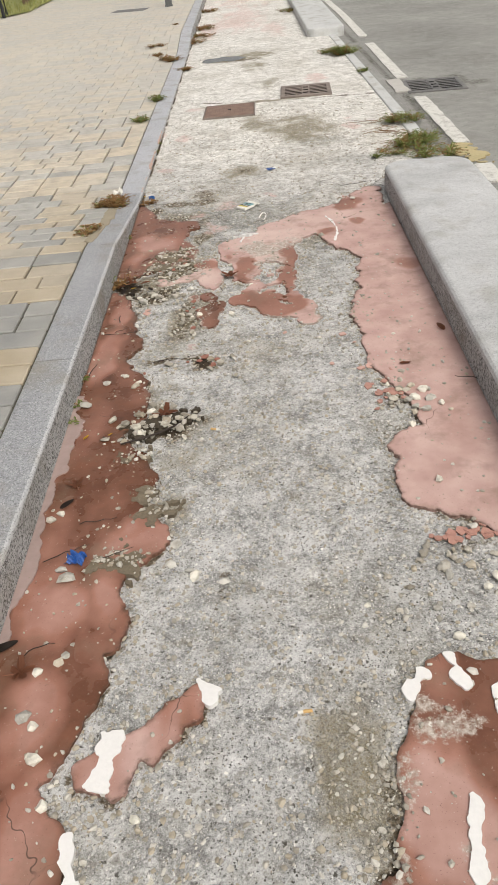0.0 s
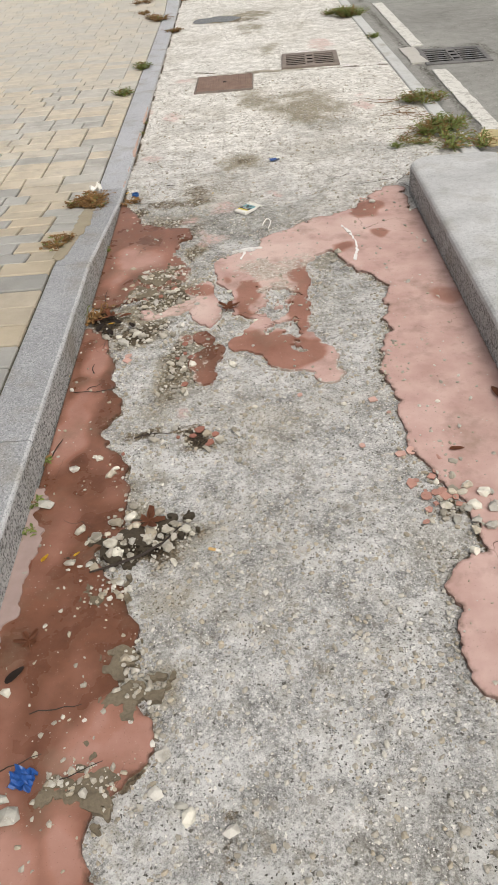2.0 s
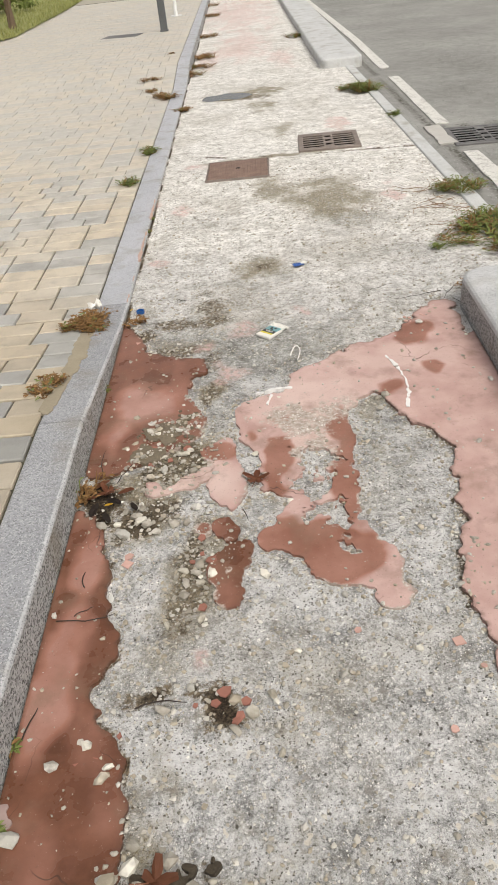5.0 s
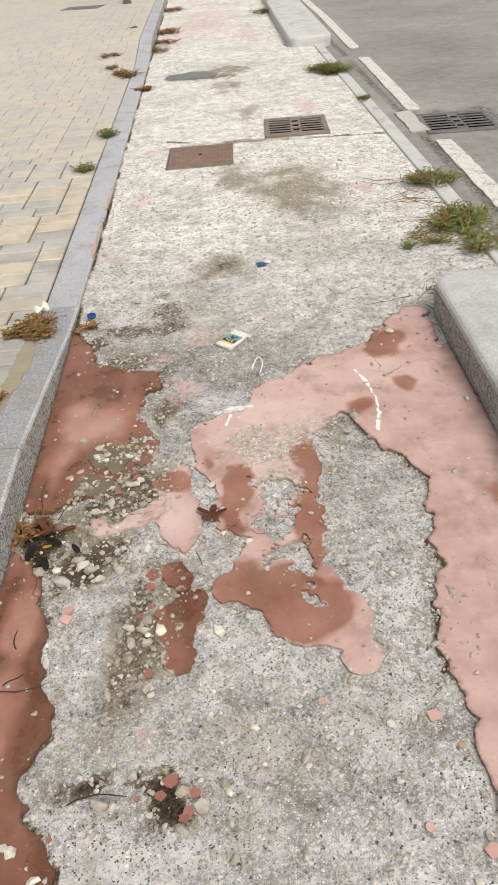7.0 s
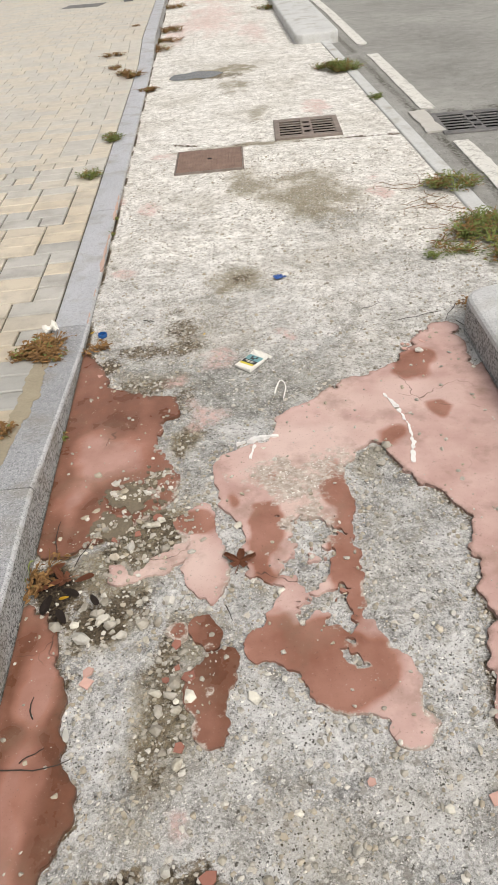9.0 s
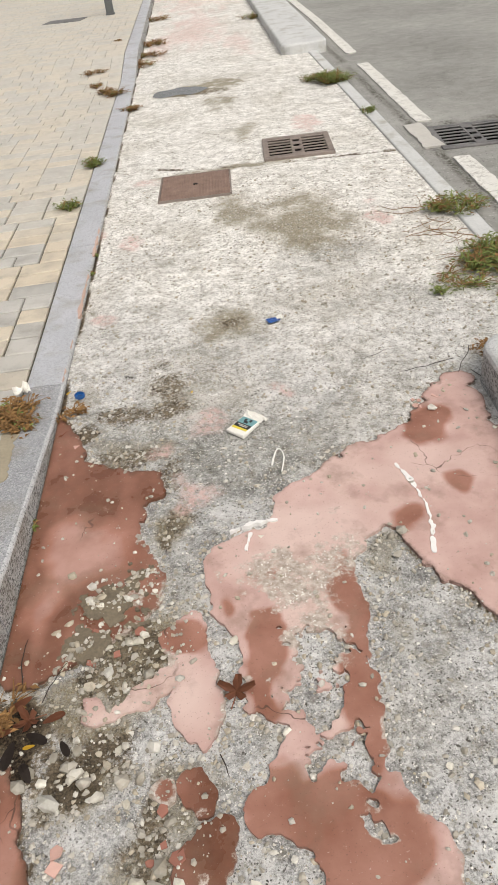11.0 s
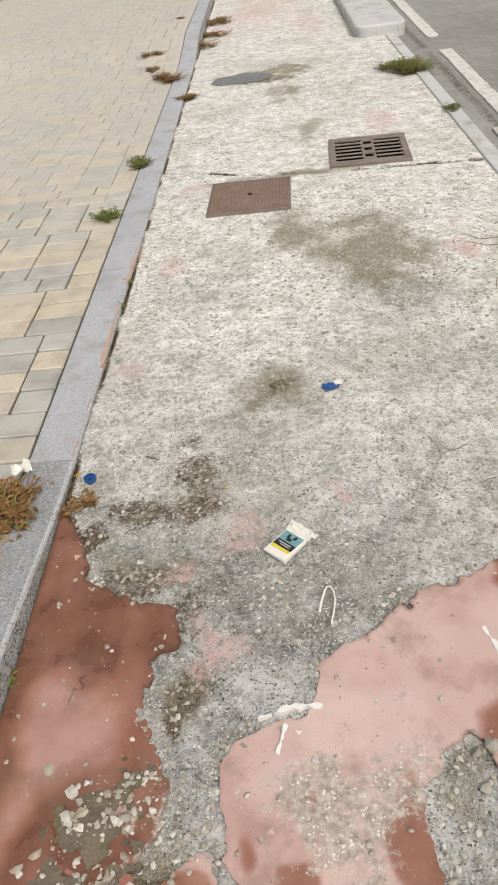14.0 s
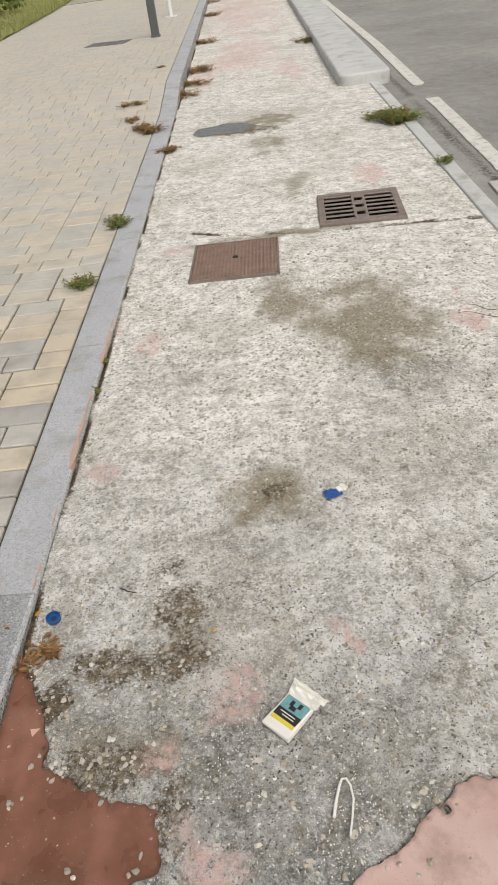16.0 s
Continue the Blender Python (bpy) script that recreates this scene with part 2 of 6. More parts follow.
def granite_material(name, lo, hi, speck=1.0, blotch=0.0):
    s = Nodes(name, 0.75, spec=0.35)
    big, fine = s.noise(4, 5), s.noise(90, 4, rough=0.7)
    d, r, q = s.cells(330)
    d2, r2, q2 = s.cells(170)
    c = s.mix(lo, hi, s.span(s.op('ADD', s.op('MULTIPLY', big, 0.4), s.op('MULTIPLY', fine, 0.6)), 0.35, 0.65))
    c = s.mix(c, (0.62, 0.62, 0.62), s.op('MULTIPLY', s.span(r, 0.74, 0.84), 0.55 * speck))
    c = s.mix(c, (0.10, 0.10, 0.105), s.op('MULTIPLY', s.span(q, 0.80, 0.86), 0.7 * speck))
    c = s.mix(c, (0.16, 0.16, 0.165), s.op('MULTIPLY', s.op('MULTIPLY', s.span(d2, 0.4, 0.25), s.span(q2, 0.86, 0.9)), 0.6 * speck))
    c = s.mix(c, (0.20, 0.20, 0.195), s.span(s.noise(2.4, 4, stretch=(0.8, 2.2, 1)), 0.45, 0.68, 0, blotch))
    c = s.mix(c, (0.24, 0.21, 0.15), s.span(s.noise(7, 5), 0.52, 0.75, 0, 0.6 - 0.5 * blotch))
    return s.done(c, s.op('ADD', s.op('MULTIPLY', fine, 0.6), s.op('MULTIPLY', r, 0.3)), 0.0015)


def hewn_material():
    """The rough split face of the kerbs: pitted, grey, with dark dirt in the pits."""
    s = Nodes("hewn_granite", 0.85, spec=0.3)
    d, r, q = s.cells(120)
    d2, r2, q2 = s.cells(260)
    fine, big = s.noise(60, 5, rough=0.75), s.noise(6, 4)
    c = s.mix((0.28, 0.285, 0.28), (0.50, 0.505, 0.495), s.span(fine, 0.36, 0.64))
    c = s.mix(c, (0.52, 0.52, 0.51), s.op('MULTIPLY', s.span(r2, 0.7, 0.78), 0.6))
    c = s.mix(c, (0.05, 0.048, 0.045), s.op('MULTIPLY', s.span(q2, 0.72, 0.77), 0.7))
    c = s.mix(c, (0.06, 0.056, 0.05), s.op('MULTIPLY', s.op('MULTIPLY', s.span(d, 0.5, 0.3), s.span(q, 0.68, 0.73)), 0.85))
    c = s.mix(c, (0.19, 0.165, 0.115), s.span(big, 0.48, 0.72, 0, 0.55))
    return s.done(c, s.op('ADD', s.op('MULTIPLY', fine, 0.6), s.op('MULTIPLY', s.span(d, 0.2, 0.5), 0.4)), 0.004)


def asphalt_material():
    s = Nodes("asphalt_road", 0.9, spec=0.3)
    big, mid = s.noise(0.8, 5), s.noise(12, 5)
    d, r, q = s.cells(110)
    c = s.mix((0.21, 0.205, 0.19), (0.34, 0.335, 0.31), s.span(s.op('ADD', s.op('MULTIPLY', big, 0.6), s.op('MULTIPLY', mid, 0.4)), 0.36, 0.64))
    c = s.mix(c, (0.46, 0.45, 0.42), s.op('MULTIPLY', s.span(d, 0.4, 0.25), s.span(r, 0.78, 0.84)))
    c = s.mix(c, (0.06, 0.06, 0.055), s.op('MULTIPLY', s.span(d, 0.4, 0.25), s.span(q, 0.80, 0.84)))
    c = s.mix(c, (0.07, 0.065, 0.05), s.op('MULTIPLY', s.attr("soil"), s.span(s.noise(60, 4), 0.35, 0.6)))
    return s.done(c, s.op('ADD', s.op('MULTIPLY', s.span(d, 0.5, 0.1), 0.6), s.op('MULTIPLY', mid, 0.3)), 0.003)


def paver_material(random_socket_kind):
    s = Nodes("concrete_paver_" + random_socket_kind, 0.55, spec=0.55)
    v = s.rand() if random_socket_kind == "single" else s.island()
    base = s.pick(v, (0.52, 0.43, 0.30), (0.33, 0.33, 0.325), (0.55, 0.45, 0.31), (0.35, 0.35, 0.34), (0.48, 0.40, 0.29),
                  (0.27, 0.275, 0.27), (0.45, 0.39, 0.30), (0.38, 0.38, 0.365), (0.54, 0.44, 0.305))
    mid, fine = s.noise(9, 5), s.noise(140, 4, rough=0.75)
    c = s.mix(base, (0.63, 0.59, 0.51), s.span(s.noise(1.3, 4), 0.35, 0.65, 0.25, 0.6))
    c = s.mix(c, (0.20, 0.18, 0.15), s.span(mid, 0.45, 0.75, 0, 0.6))
    c = s.mix(c, (0.62, 0.57, 0.48), s.span(fine, 0.58, 0.75, 0, 0.5))
    c = s.mix(c, (0.15, 0.13, 0.11), s.span(fine, 0.40, 0.28, 0, 0.5))
    # the raised stretch is darker; beyond it grazing sky sheen is put into the colour
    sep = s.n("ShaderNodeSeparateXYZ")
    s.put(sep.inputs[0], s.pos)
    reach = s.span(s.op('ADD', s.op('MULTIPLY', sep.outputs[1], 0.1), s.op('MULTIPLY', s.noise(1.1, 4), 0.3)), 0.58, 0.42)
    far_sheen = s.span(s.op('ADD', s.op('MULTIPLY', sep.outputs[1], 0.1), s.op('MULTIPLY', s.noise(0.9, 4), 0.35)), 0.62, 1.0, 0, 0.6)
    c = s.mix(c, (0.52, 0.49, 0.425), far_sheen)
    dark_tone = s.op('MULTIPLY', reach, s.span(s.noise(5, 5), 0.30, 0.62, 0.6, 1.0))
    c = s.mix(c, s.mix((0.12, 0.115, 0.085), base, 0.62), dark_tone)
    return s.done(c, fine, 0.0012)


def stone_material(name="broken_stone", dirt=0.0):
    s = Nodes(name, 0.85, spec=0.35)
    fine, mid = s.noise(160, 4, rough=0.7), s.noise(40, 3)
    v = s.op('ADD', s.op('MULTIPLY', s.island(), 0.6), s.op('MULTIPLY', s.rand(), 0.4))
    c = s.pick(v, (0.68, 0.655, 0.59), (0.52, 0.49, 0.43), (0.78, 0.76, 0.70), (0.55, 0.49, 0.39), (0.42, 0.405, 0.36), (0.70, 0.67, 0.58), (0.60, 0.575, 0.52))
    c = s.mix(c, (0.17, 0.15, 0.115), s.span(mid, 0.46, 0.74, 0, 0.7))
    c = s.mix(c, (0.80, 0.78, 0.72), s.span(fine, 0.58, 0.72, 0, 0.5 - 0.3 * dirt))
    c = s.mix(c, (0.19, 0.155, 0.10), s.span(s.noise(25, 4), 0.25, 0.7, 0.35 * dirt, 0.95 * dirt))
    return s.done(c, fine, 0.001)


def iron_material(name, lo, hi):
    s = Nodes(name, 0.7, 0.25)
    fine, mid = s.noise(120, 5, rough=0.7), s.noise(14, 4)
    return s.done(s.mix(lo, hi, s.span(s.op('ADD', s.op('MULTIPLY', fine, 0.5), s.op('MULTIPLY', mid, 0.5)), 0.35, 0.65)), fine, 0.0008)


def line_material():
    s = Nodes("worn_white_paint", 0.8, spec=0.3)
    fine, mid = s.noise(90, 5, rough=0.75), s.noise(16, 5)
    c = s.mix((0.56, 0.545, 0.50), (0.74, 0.73, 0.69), mid)
    c = s.mix(c, (0.30, 0.28, 0.25), s.span(s.op('ADD', s.op('MULTIPLY', fine, 0.6), s.op('MULTIPLY', mid, 0.4)), 0.50, 0.60, 0, 0.85))
    return s.done(c, fine, 0.001)


def leaf_material(name, lo, hi):
    s = Nodes(name, 0.75, spec=0.3)
    v = s.op('ADD', s.op('MULTIPLY', s.island(), 0.7), s.op('MULTIPLY', s.noise(50, 3), 0.3))
    return s.done(s.mix(lo, hi, v), s.noise(200, 2), 0.0004)


CONCRETE, COAT = concrete_material(), coat_material()
GRANITE = granite_material("grey_granite", (0.245, 0.25, 0.26), (0.38, 0.385, 0.395), 0.8)
FLUSH_GRANITE = granite_material("pale_granite", (0.37, 0.38, 0.40), (0.49, 0.50, 0.525), 0.5)
CAST_STONE = granite_material("cast_stone", (0.43, 0.435, 0.43), (0.62, 0.625, 0.62), 0.5, 0.35)
ARRIS = granite_material("worn_arris", (0.34, 0.345, 0.35), (0.54, 0.545, 0.55), 0.8)
HEWN, ASPHALT = hewn_material(), asphalt_material()
PALE_CAST = granite_material("pale_cast_stone", (0.47, 0.475, 0.465), (0.60, 0.605, 0.59), 0.2)
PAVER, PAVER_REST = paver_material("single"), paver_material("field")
STONE, DIRTY_STONE, LINE = stone_material(), stone_material("soiled_stone", 0.65), line_material()
MARKING = plain("chipped_white_marking", (0.78, 0.765, 0.74), 0.7, vary=0.16, scale=120, depth=0.001)
RUST = iron_material("rusty_iron", (0.20, 0.13, 0.10), (0.34, 0.235, 0.185))
RUST_GREY = iron_material("worn_iron", (0.17, 0.14, 0.12), (0.31, 0.255, 0.22))
STEEL = iron_material("dark_iron", (0.10, 0.10, 0.10), (0.22, 0.21, 0.20))
CHIP = plain("red_coating_chip", (0.33, 0.14, 0.10), 0.7, vary=0.35)
SALMON_CHIP = plain("salmon_coating_chip", (0.44, 0.235, 0.185), 0.7, vary=0.3)
PINK_CHIP = plain("pink_coating_chip", (0.58, 0.36, 0.30), 0.7, vary=0.3)
SAND = plain("sandy_dirt", (0.36, 0.31, 0.22), 0.95, vary=0.45, scale=110, depth=0.003)
# near-black: the shade inside a drain put into the colour
PIT = plain("pit_shade", (0.018, 0.016, 0.014), 0.95)
GREEN = leaf_material("green_blade", (0.07, 0.095, 0.02), (0.23, 0.27, 0.075))
DRY = leaf_material("dry_blade", (0.10, 0.05, 0.018), (0.34, 0.19, 0.07))
LAWN = leaf_material("lawn_grass", (0.17, 0.19, 0.05), (0.38, 0.37, 0.15))
BARK = plain("bark", (0.16, 0.11, 0.07), 0.9, vary=0.5, scale=30, depth=0.006)
TWIG = plain("dark_twig", (0.035, 0.024, 0.018), 0.8)
WHITE = plain("white_plastic", (0.78, 0.77, 0.73), 0.5, vary=0.12)
CARD = plain("white_card", (0.76, 0.74, 0.68), 0.6, vary=0.15, scale=40)
BLACK = plain("black_print", (0.02, 0.02, 0.022), 0.5)
YELLOW = plain("yellow_print", (0.70, 0.58, 0.06), 0.5)
TEAL = plain("teal_print", (0.20, 0.42, 0.44), 0.5, vary=0.7, scale=120)
BLUE = plain("blue_plastic", (0.015, 0.09, 0.28), 0.35, vary=0.3)
FOIL = plain("blue_wrapper", (0.02, 0.085, 0.30), 0.35, vary=0.4)
YLEAF = plain("yellow_leaf", (0.66, 0.42, 0.03), 0.6)
BLEAF = plain("brown_leaf", (0.21, 0.075, 0.035), 0.7, vary=0.4)
ORANGE = plain("butt_paper", (0.62, 0.40, 0.16), 0.8)
BLACK_IRON = plain("black_paint", (0.012, 0.013, 0.016), 0.45)
POST_GREY = plain("grey_painted_steel", (0.10, 0.105, 0.105), 0.5, vary=0.2, scale=20)
WHITE_PAINT = plain("white_paint", (0.75, 0.75, 0.73), 0.5, vary=0.1)
EDGE_PAINT = plain("orange_pink_paint", (0.52, 0.36, 0.29), 0.8, vary=0.35)
BED = plain("dark_joint_sand", (0.075, 0.07, 0.045), 0.95, vary=0.5, scale=50, depth=0.003)
BOARD = plain("pale_bench_slat", (0.66, 0.66, 0.64), 0.6)

# grey base lightened so that part of the sky's reflection is painted in
water = Nodes("puddle_water", 0.03, spec=0.6)
WATER = water.done(water.mix((0.10, 0.10, 0.10), (0.19, 0.19, 0.185), water.noise(8, 4)), water.noise(3, 2), 0.0006)


# ---- mesh helpers ----
def link(name, bm, material, parent=None, label=""):
    me = bpy.data.meshes.new(name)
    bm.to_mesh(me)
    bm.free()
    me.materials.append(material)
    ob = new(name, me)
    if parent is not None:
        ob.parent = parent
    if label:
        ob["label"] = label
    return ob


def part(name, bm, material, parent, label=""):
    return link(name, bm, material, parent, label)


def pydata(name, verts, faces, material, parent=None, smooth=False, attrs=None):
    me = bpy.data.meshes.new(name)
    me.from_pydata(verts, [], faces)
    me.materials.append(material)
    if smooth:
        me.polygons.foreach_set("use_smooth", [True] * len(me.polygons))
    for key, values in (attrs or {}).items():
        me.attributes.new(key, 'FLOAT', 'POINT').data.foreach_set("value", np.asarray(values, np.float32))
    ob = new(name, me)
    if parent is not None:
        ob.parent = parent
    return ob


def block(x0, x1, y0, y1, z0, z1, bevel=0.0, segments=2, bm=None):
    bm = bm or bmesh.new()
    made = bmesh.ops.create_cube(bm, size=1)["verts"]
    for v in made:
        v.co = Vector((x0 + (v.co.x + .5) * (x1 - x0), y0 + (v.co.y + .5) * (y1 - y0), z0 + (v.co.z + .5) * (z1 - z0)))
    if bevel:
        edges = {e for v in made for e in v.link_edges}
        bmesh.ops.bevel(bm, geom=list(edges), offset=bevel, segments=segments, profile=0.6, affect='EDGES')
    return bm


def rod(points, radii, sides=6, bm=None):
    """A tapered tube along points."""
    bm = bm or bmesh.new()
    rings = []
    for i, p in enumerate(points):
        p = Vector(p)
        a, b = Vector(points[max(i - 1, 0)]), Vector(points[min(i + 1, len(points) - 1)])
        q = (b - a).to_track_quat('Z', 'Y')
        r = radii[i] if isinstance(radii, (list, tuple)) else radii
        rings.append([bm.verts.new(p + q @ Vector((r * math.cos(2 * math.pi * k / sides), r * math.sin(2 * math.pi * k / sides), 0))) for k in range(sides)])
    for u, v in zip(rings, rings[1:]):
        for k in range(sides):
            bm.faces.new((u[k], u[(k + 1) % sides], v[(k + 1) % sides], v[k]))
    bm.faces.new(rings[0][::-1])
    bm.faces.new(rings[-1])
    return bm


def empty(name, x=0.0, y=0.0, z=0.0, rz=0.0):
    ob = new(name)
    ob.matrix_world = pose(x, y, z, 0, 0, rz)
    ob.empty_display_size = 0.05
    return ob


# ---- noise on the plan ----
TABLE = np.random.RandomState(7).rand(512, 512)


def value_noise(x, y):
    xi, yi = np.floor(x).astype(int), np.floor(y).astype(int)
    fx, fy = x - xi, y - yi
    fx, fy = fx * fx * (3 - 2 * fx), fy * fy * (3 - 2 * fy)
    a, b = TABLE[xi % 512, yi % 512], TABLE[(xi + 1) % 512, yi % 512]
    c, d = TABLE[xi % 512, (yi + 1) % 512], TABLE[(xi + 1) % 512, (yi + 1) % 512]
    return (a * (1 - fx) + b * fx) * (1 - fy) + (c * (1 - fx) + d * fx) * fy


def fbm(x, y, size, octaves=3, seed=0):
    total, weight = np.zeros_like(x, dtype=float), 0.0
    for k in range(octaves):
        f = 2 ** k / size
        total += (value_noise(x * f + seed * 31.7 + k * 11.3, y * f + seed * 17.1 + k * 5.9) * 2 - 1) / 2 ** k
        weight += 1 / 2 ** k
    return total / weight


def spots(x, y, items, ragged=1.0):
    """Soft-edged stains: each x, y, half width, half length, strength."""
    out = np.zeros_like(x, dtype=float)
    wx, wy = x + 0.05 * fbm(x, y, 0.16, 3, 3), y + 0.07 * fbm(x, y, 0.16, 3, 4)
    rag = ragged * 0.55 * fbm(x, y, 0.06, 3, 41) + ragged * 0.75 * fbm(x, y, 0.2, 4, 42)
    for sx, sy, rx, ry, k in items:
        d = np.hypot((wx - sx) / rx, (wy - sy) / ry)
        out = np.maximum(out, k * np.clip(1.35 - 1.35 * d + rag * np.clip(1.6 - d, 0, 1), 0, 1))
    return out


# ---- levels along the lane ----
KERB_IN, KERB_OUT = -0.80, -0.94
TOP = 0.11


def kerb_z(y):
    """The top of the kerb and pavement: a dropped stretch between two raised ones."""
    return np.interp(y, (-9, 3.1, 3.95, 4.2, 9.6, 10.7, 60), (TOP, TOP, 0.022, 0.012, 0.012, TOP, TOP))


# ---- the peeling red coating, as merged round lobes: x, y, radius ----
ARCH = ((0.286, 3.439, 0.23), (-0.162, 3.123, 0.171), (-0.026, 3.375, 0.131), (0.306, 3.171, 0.131), (-0.134, 2.895, 0.128), (-0.082, 2.583, 0.1), (0.386, 3.671, 0.105), (-0.134, 2.675, 0.092),
    (0.434, 3.775, 0.089), (-0.026, 2.519, 0.089), (-0.166, 3.155, 0.179), (0.074, 3.431, 0.141), (0.294, 3.231, 0.158), (0.334, 3.011, 0.052), (0.478, 3.867, 0.052), (0.014, 2.399, 0.045),
    (-0.25, 2.627, 0.044), (-0.094, 2.803, 0.088), (-0.142, 2.951, 0.14), (-0.07, 3.275, 0.128), (0.374, 3.583, 0.138), (-0.266, 3.239, 0.077), (-0.222, 2.851, 0.057), (-0.114, 2.723, 0.095),
    (-0.17, 2.643, 0.084), (-0.146, 3.027, 0.154), (0.41, 3.699, 0.107), (0.322, 3.111, 0.098), (0.198, 3.451, 0.184), (0.342, 2.955, 0.029), (0.298, 3.359, 0.197), (-0.086, 2.531, 0.077),
    (0.034, 3.323, 0.083))
DIVIDER_SIDE = ((0.4, 1.469, 0.223), (0.396, 2.405, 0.221), (0.416, 2.017, 0.207), (0.404, 3.169, 0.204), (0.436, 2.785, 0.181), (0.44, 1.709, 0.166), (0.516, 3.433, 0.107), (0.456, 1.337, 0.167),
    (0.404, 2.285, 0.219), (0.432, 2.613, 0.191), (0.484, 2.981, 0.139), (0.472, 3.301, 0.151), (0.444, 1.817, 0.173), (0.552, 3.545, 0.068), (0.4, 2.169, 0.22), (0.34, 1.429, 0.184),
    (0.428, 3.073, 0.19), (0.552, 1.221, 0.071), (0.264, 1.573, 0.094), (0.444, 1.621, 0.179), (0.408, 2.497, 0.214), (0.448, 2.845, 0.175), (0.432, 2.701, 0.191), (0.572, 3.593, 0.051),
    (0.488, 3.369, 0.135), (0.416, 1.973, 0.204), (0.252, 3.189, 0.079), (0.404, 2.069, 0.217), (0.424, 3.197, 0.199), (0.464, 1.721, 0.159))
KERB_FAR = ((-0.7, 1.516, 0.163), (-0.704, 1.924, 0.158), (-0.736, 2.332, 0.113), (-0.748, 2.16, 0.104), (-0.768, 2.56, 0.095), (-0.716, 1.652, 0.137), (-0.776, 1.356, 0.079), (-0.78, 2.66, 0.082),
    (-0.768, 2.448, 0.095), (-0.732, 2.032, 0.131), (-0.728, 1.816, 0.135), (-0.572, 1.472, 0.068), (-0.796, 2.724, 0.059), (-0.82, 1.284, 0.043), (-0.608, 1.588, 0.083), (-0.764, 2.256, 0.099),
    (-0.692, 2.032, 0.119), (-0.636, 1.828, 0.082), (-0.756, 2.448, 0.107), (-0.736, 1.712, 0.127), (-0.744, 1.432, 0.119), (-0.544, 1.5, 0.052), (-0.716, 2.292, 0.092), (-0.776, 2.344, 0.087),
    (-0.756, 2.164, 0.107), (-0.724, 1.608, 0.139), (-0.796, 2.752, 0.043), (-0.844, 1.248, 0.019), (-0.764, 2.508, 0.099), (-0.776, 2.092, 0.087))
KERB_NEAR = ((-0.676, 1.272, 0.187), (-0.696, 0.848, 0.163), (-0.716, 0.468, 0.141), (-0.676, 1.44, 0.162), (-0.696, 1.016, 0.167), (-0.74, 0.584, 0.122), (-0.792, 0.244, 0.071), (-0.756, 0.328, 0.097),
    (-0.72, 0.736, 0.136), (-0.524, 1.264, 0.085), (-0.688, 1.428, 0.175), (-0.824, 0.148, 0.039), (-0.708, 1.528, 0.104), (-0.712, 1.12, 0.151), (-0.544, 1.504, 0.057), (-0.68, 1.004, 0.165),
    (-0.832, 0.092, 0.03), (-0.652, 0.484, 0.095), (-0.796, 0.192, 0.055), (-0.744, 0.392, 0.119), (-0.716, 1.596, 0.055), (-0.696, 1.172, 0.167), (-0.78, 0.672, 0.083), (-0.752, 0.928, 0.111),
    (-0.72, 0.752, 0.143), (-0.728, 0.496, 0.135), (-0.776, 0.288, 0.087), (-0.588, 1.46, 0.092), (-0.848, 0.052, 0.015), (-0.724, 1.348, 0.139))
DROPPED = ((-0.639, 3.193, 0.177), (-0.667, 3.497, 0.161), (-0.759, 3.733, 0.069), (-0.735, 3.005, 0.073), (-0.535, 3.553, 0.079), (-0.711, 3.585, 0.117), (-0.667, 3.321, 0.154), (-0.791, 3.849, 0.05),
    (-0.615, 3.205, 0.171), (-0.791, 3.905, 0.037), (-0.675, 3.125, 0.134), (-0.775, 3.781, 0.063), (-0.747, 3.669, 0.082), (-0.663, 3.369, 0.151), (-0.795, 3.957, 0.018), (-0.711, 3.061, 0.101),
    (-0.663, 3.517, 0.156), (-0.667, 3.429, 0.157), (-0.579, 3.177, 0.134), (-0.767, 3.701, 0.069), (-0.775, 3.809, 0.056), (-0.667, 3.249, 0.152), (-0.503, 3.593, 0.037), (-0.467, 3.525, 0.018),
    (-0.791, 3.865, 0.051), (-0.799, 3.629, 0.034), (-0.719, 3.373, 0.104), (-0.795, 3.933, 0.026))
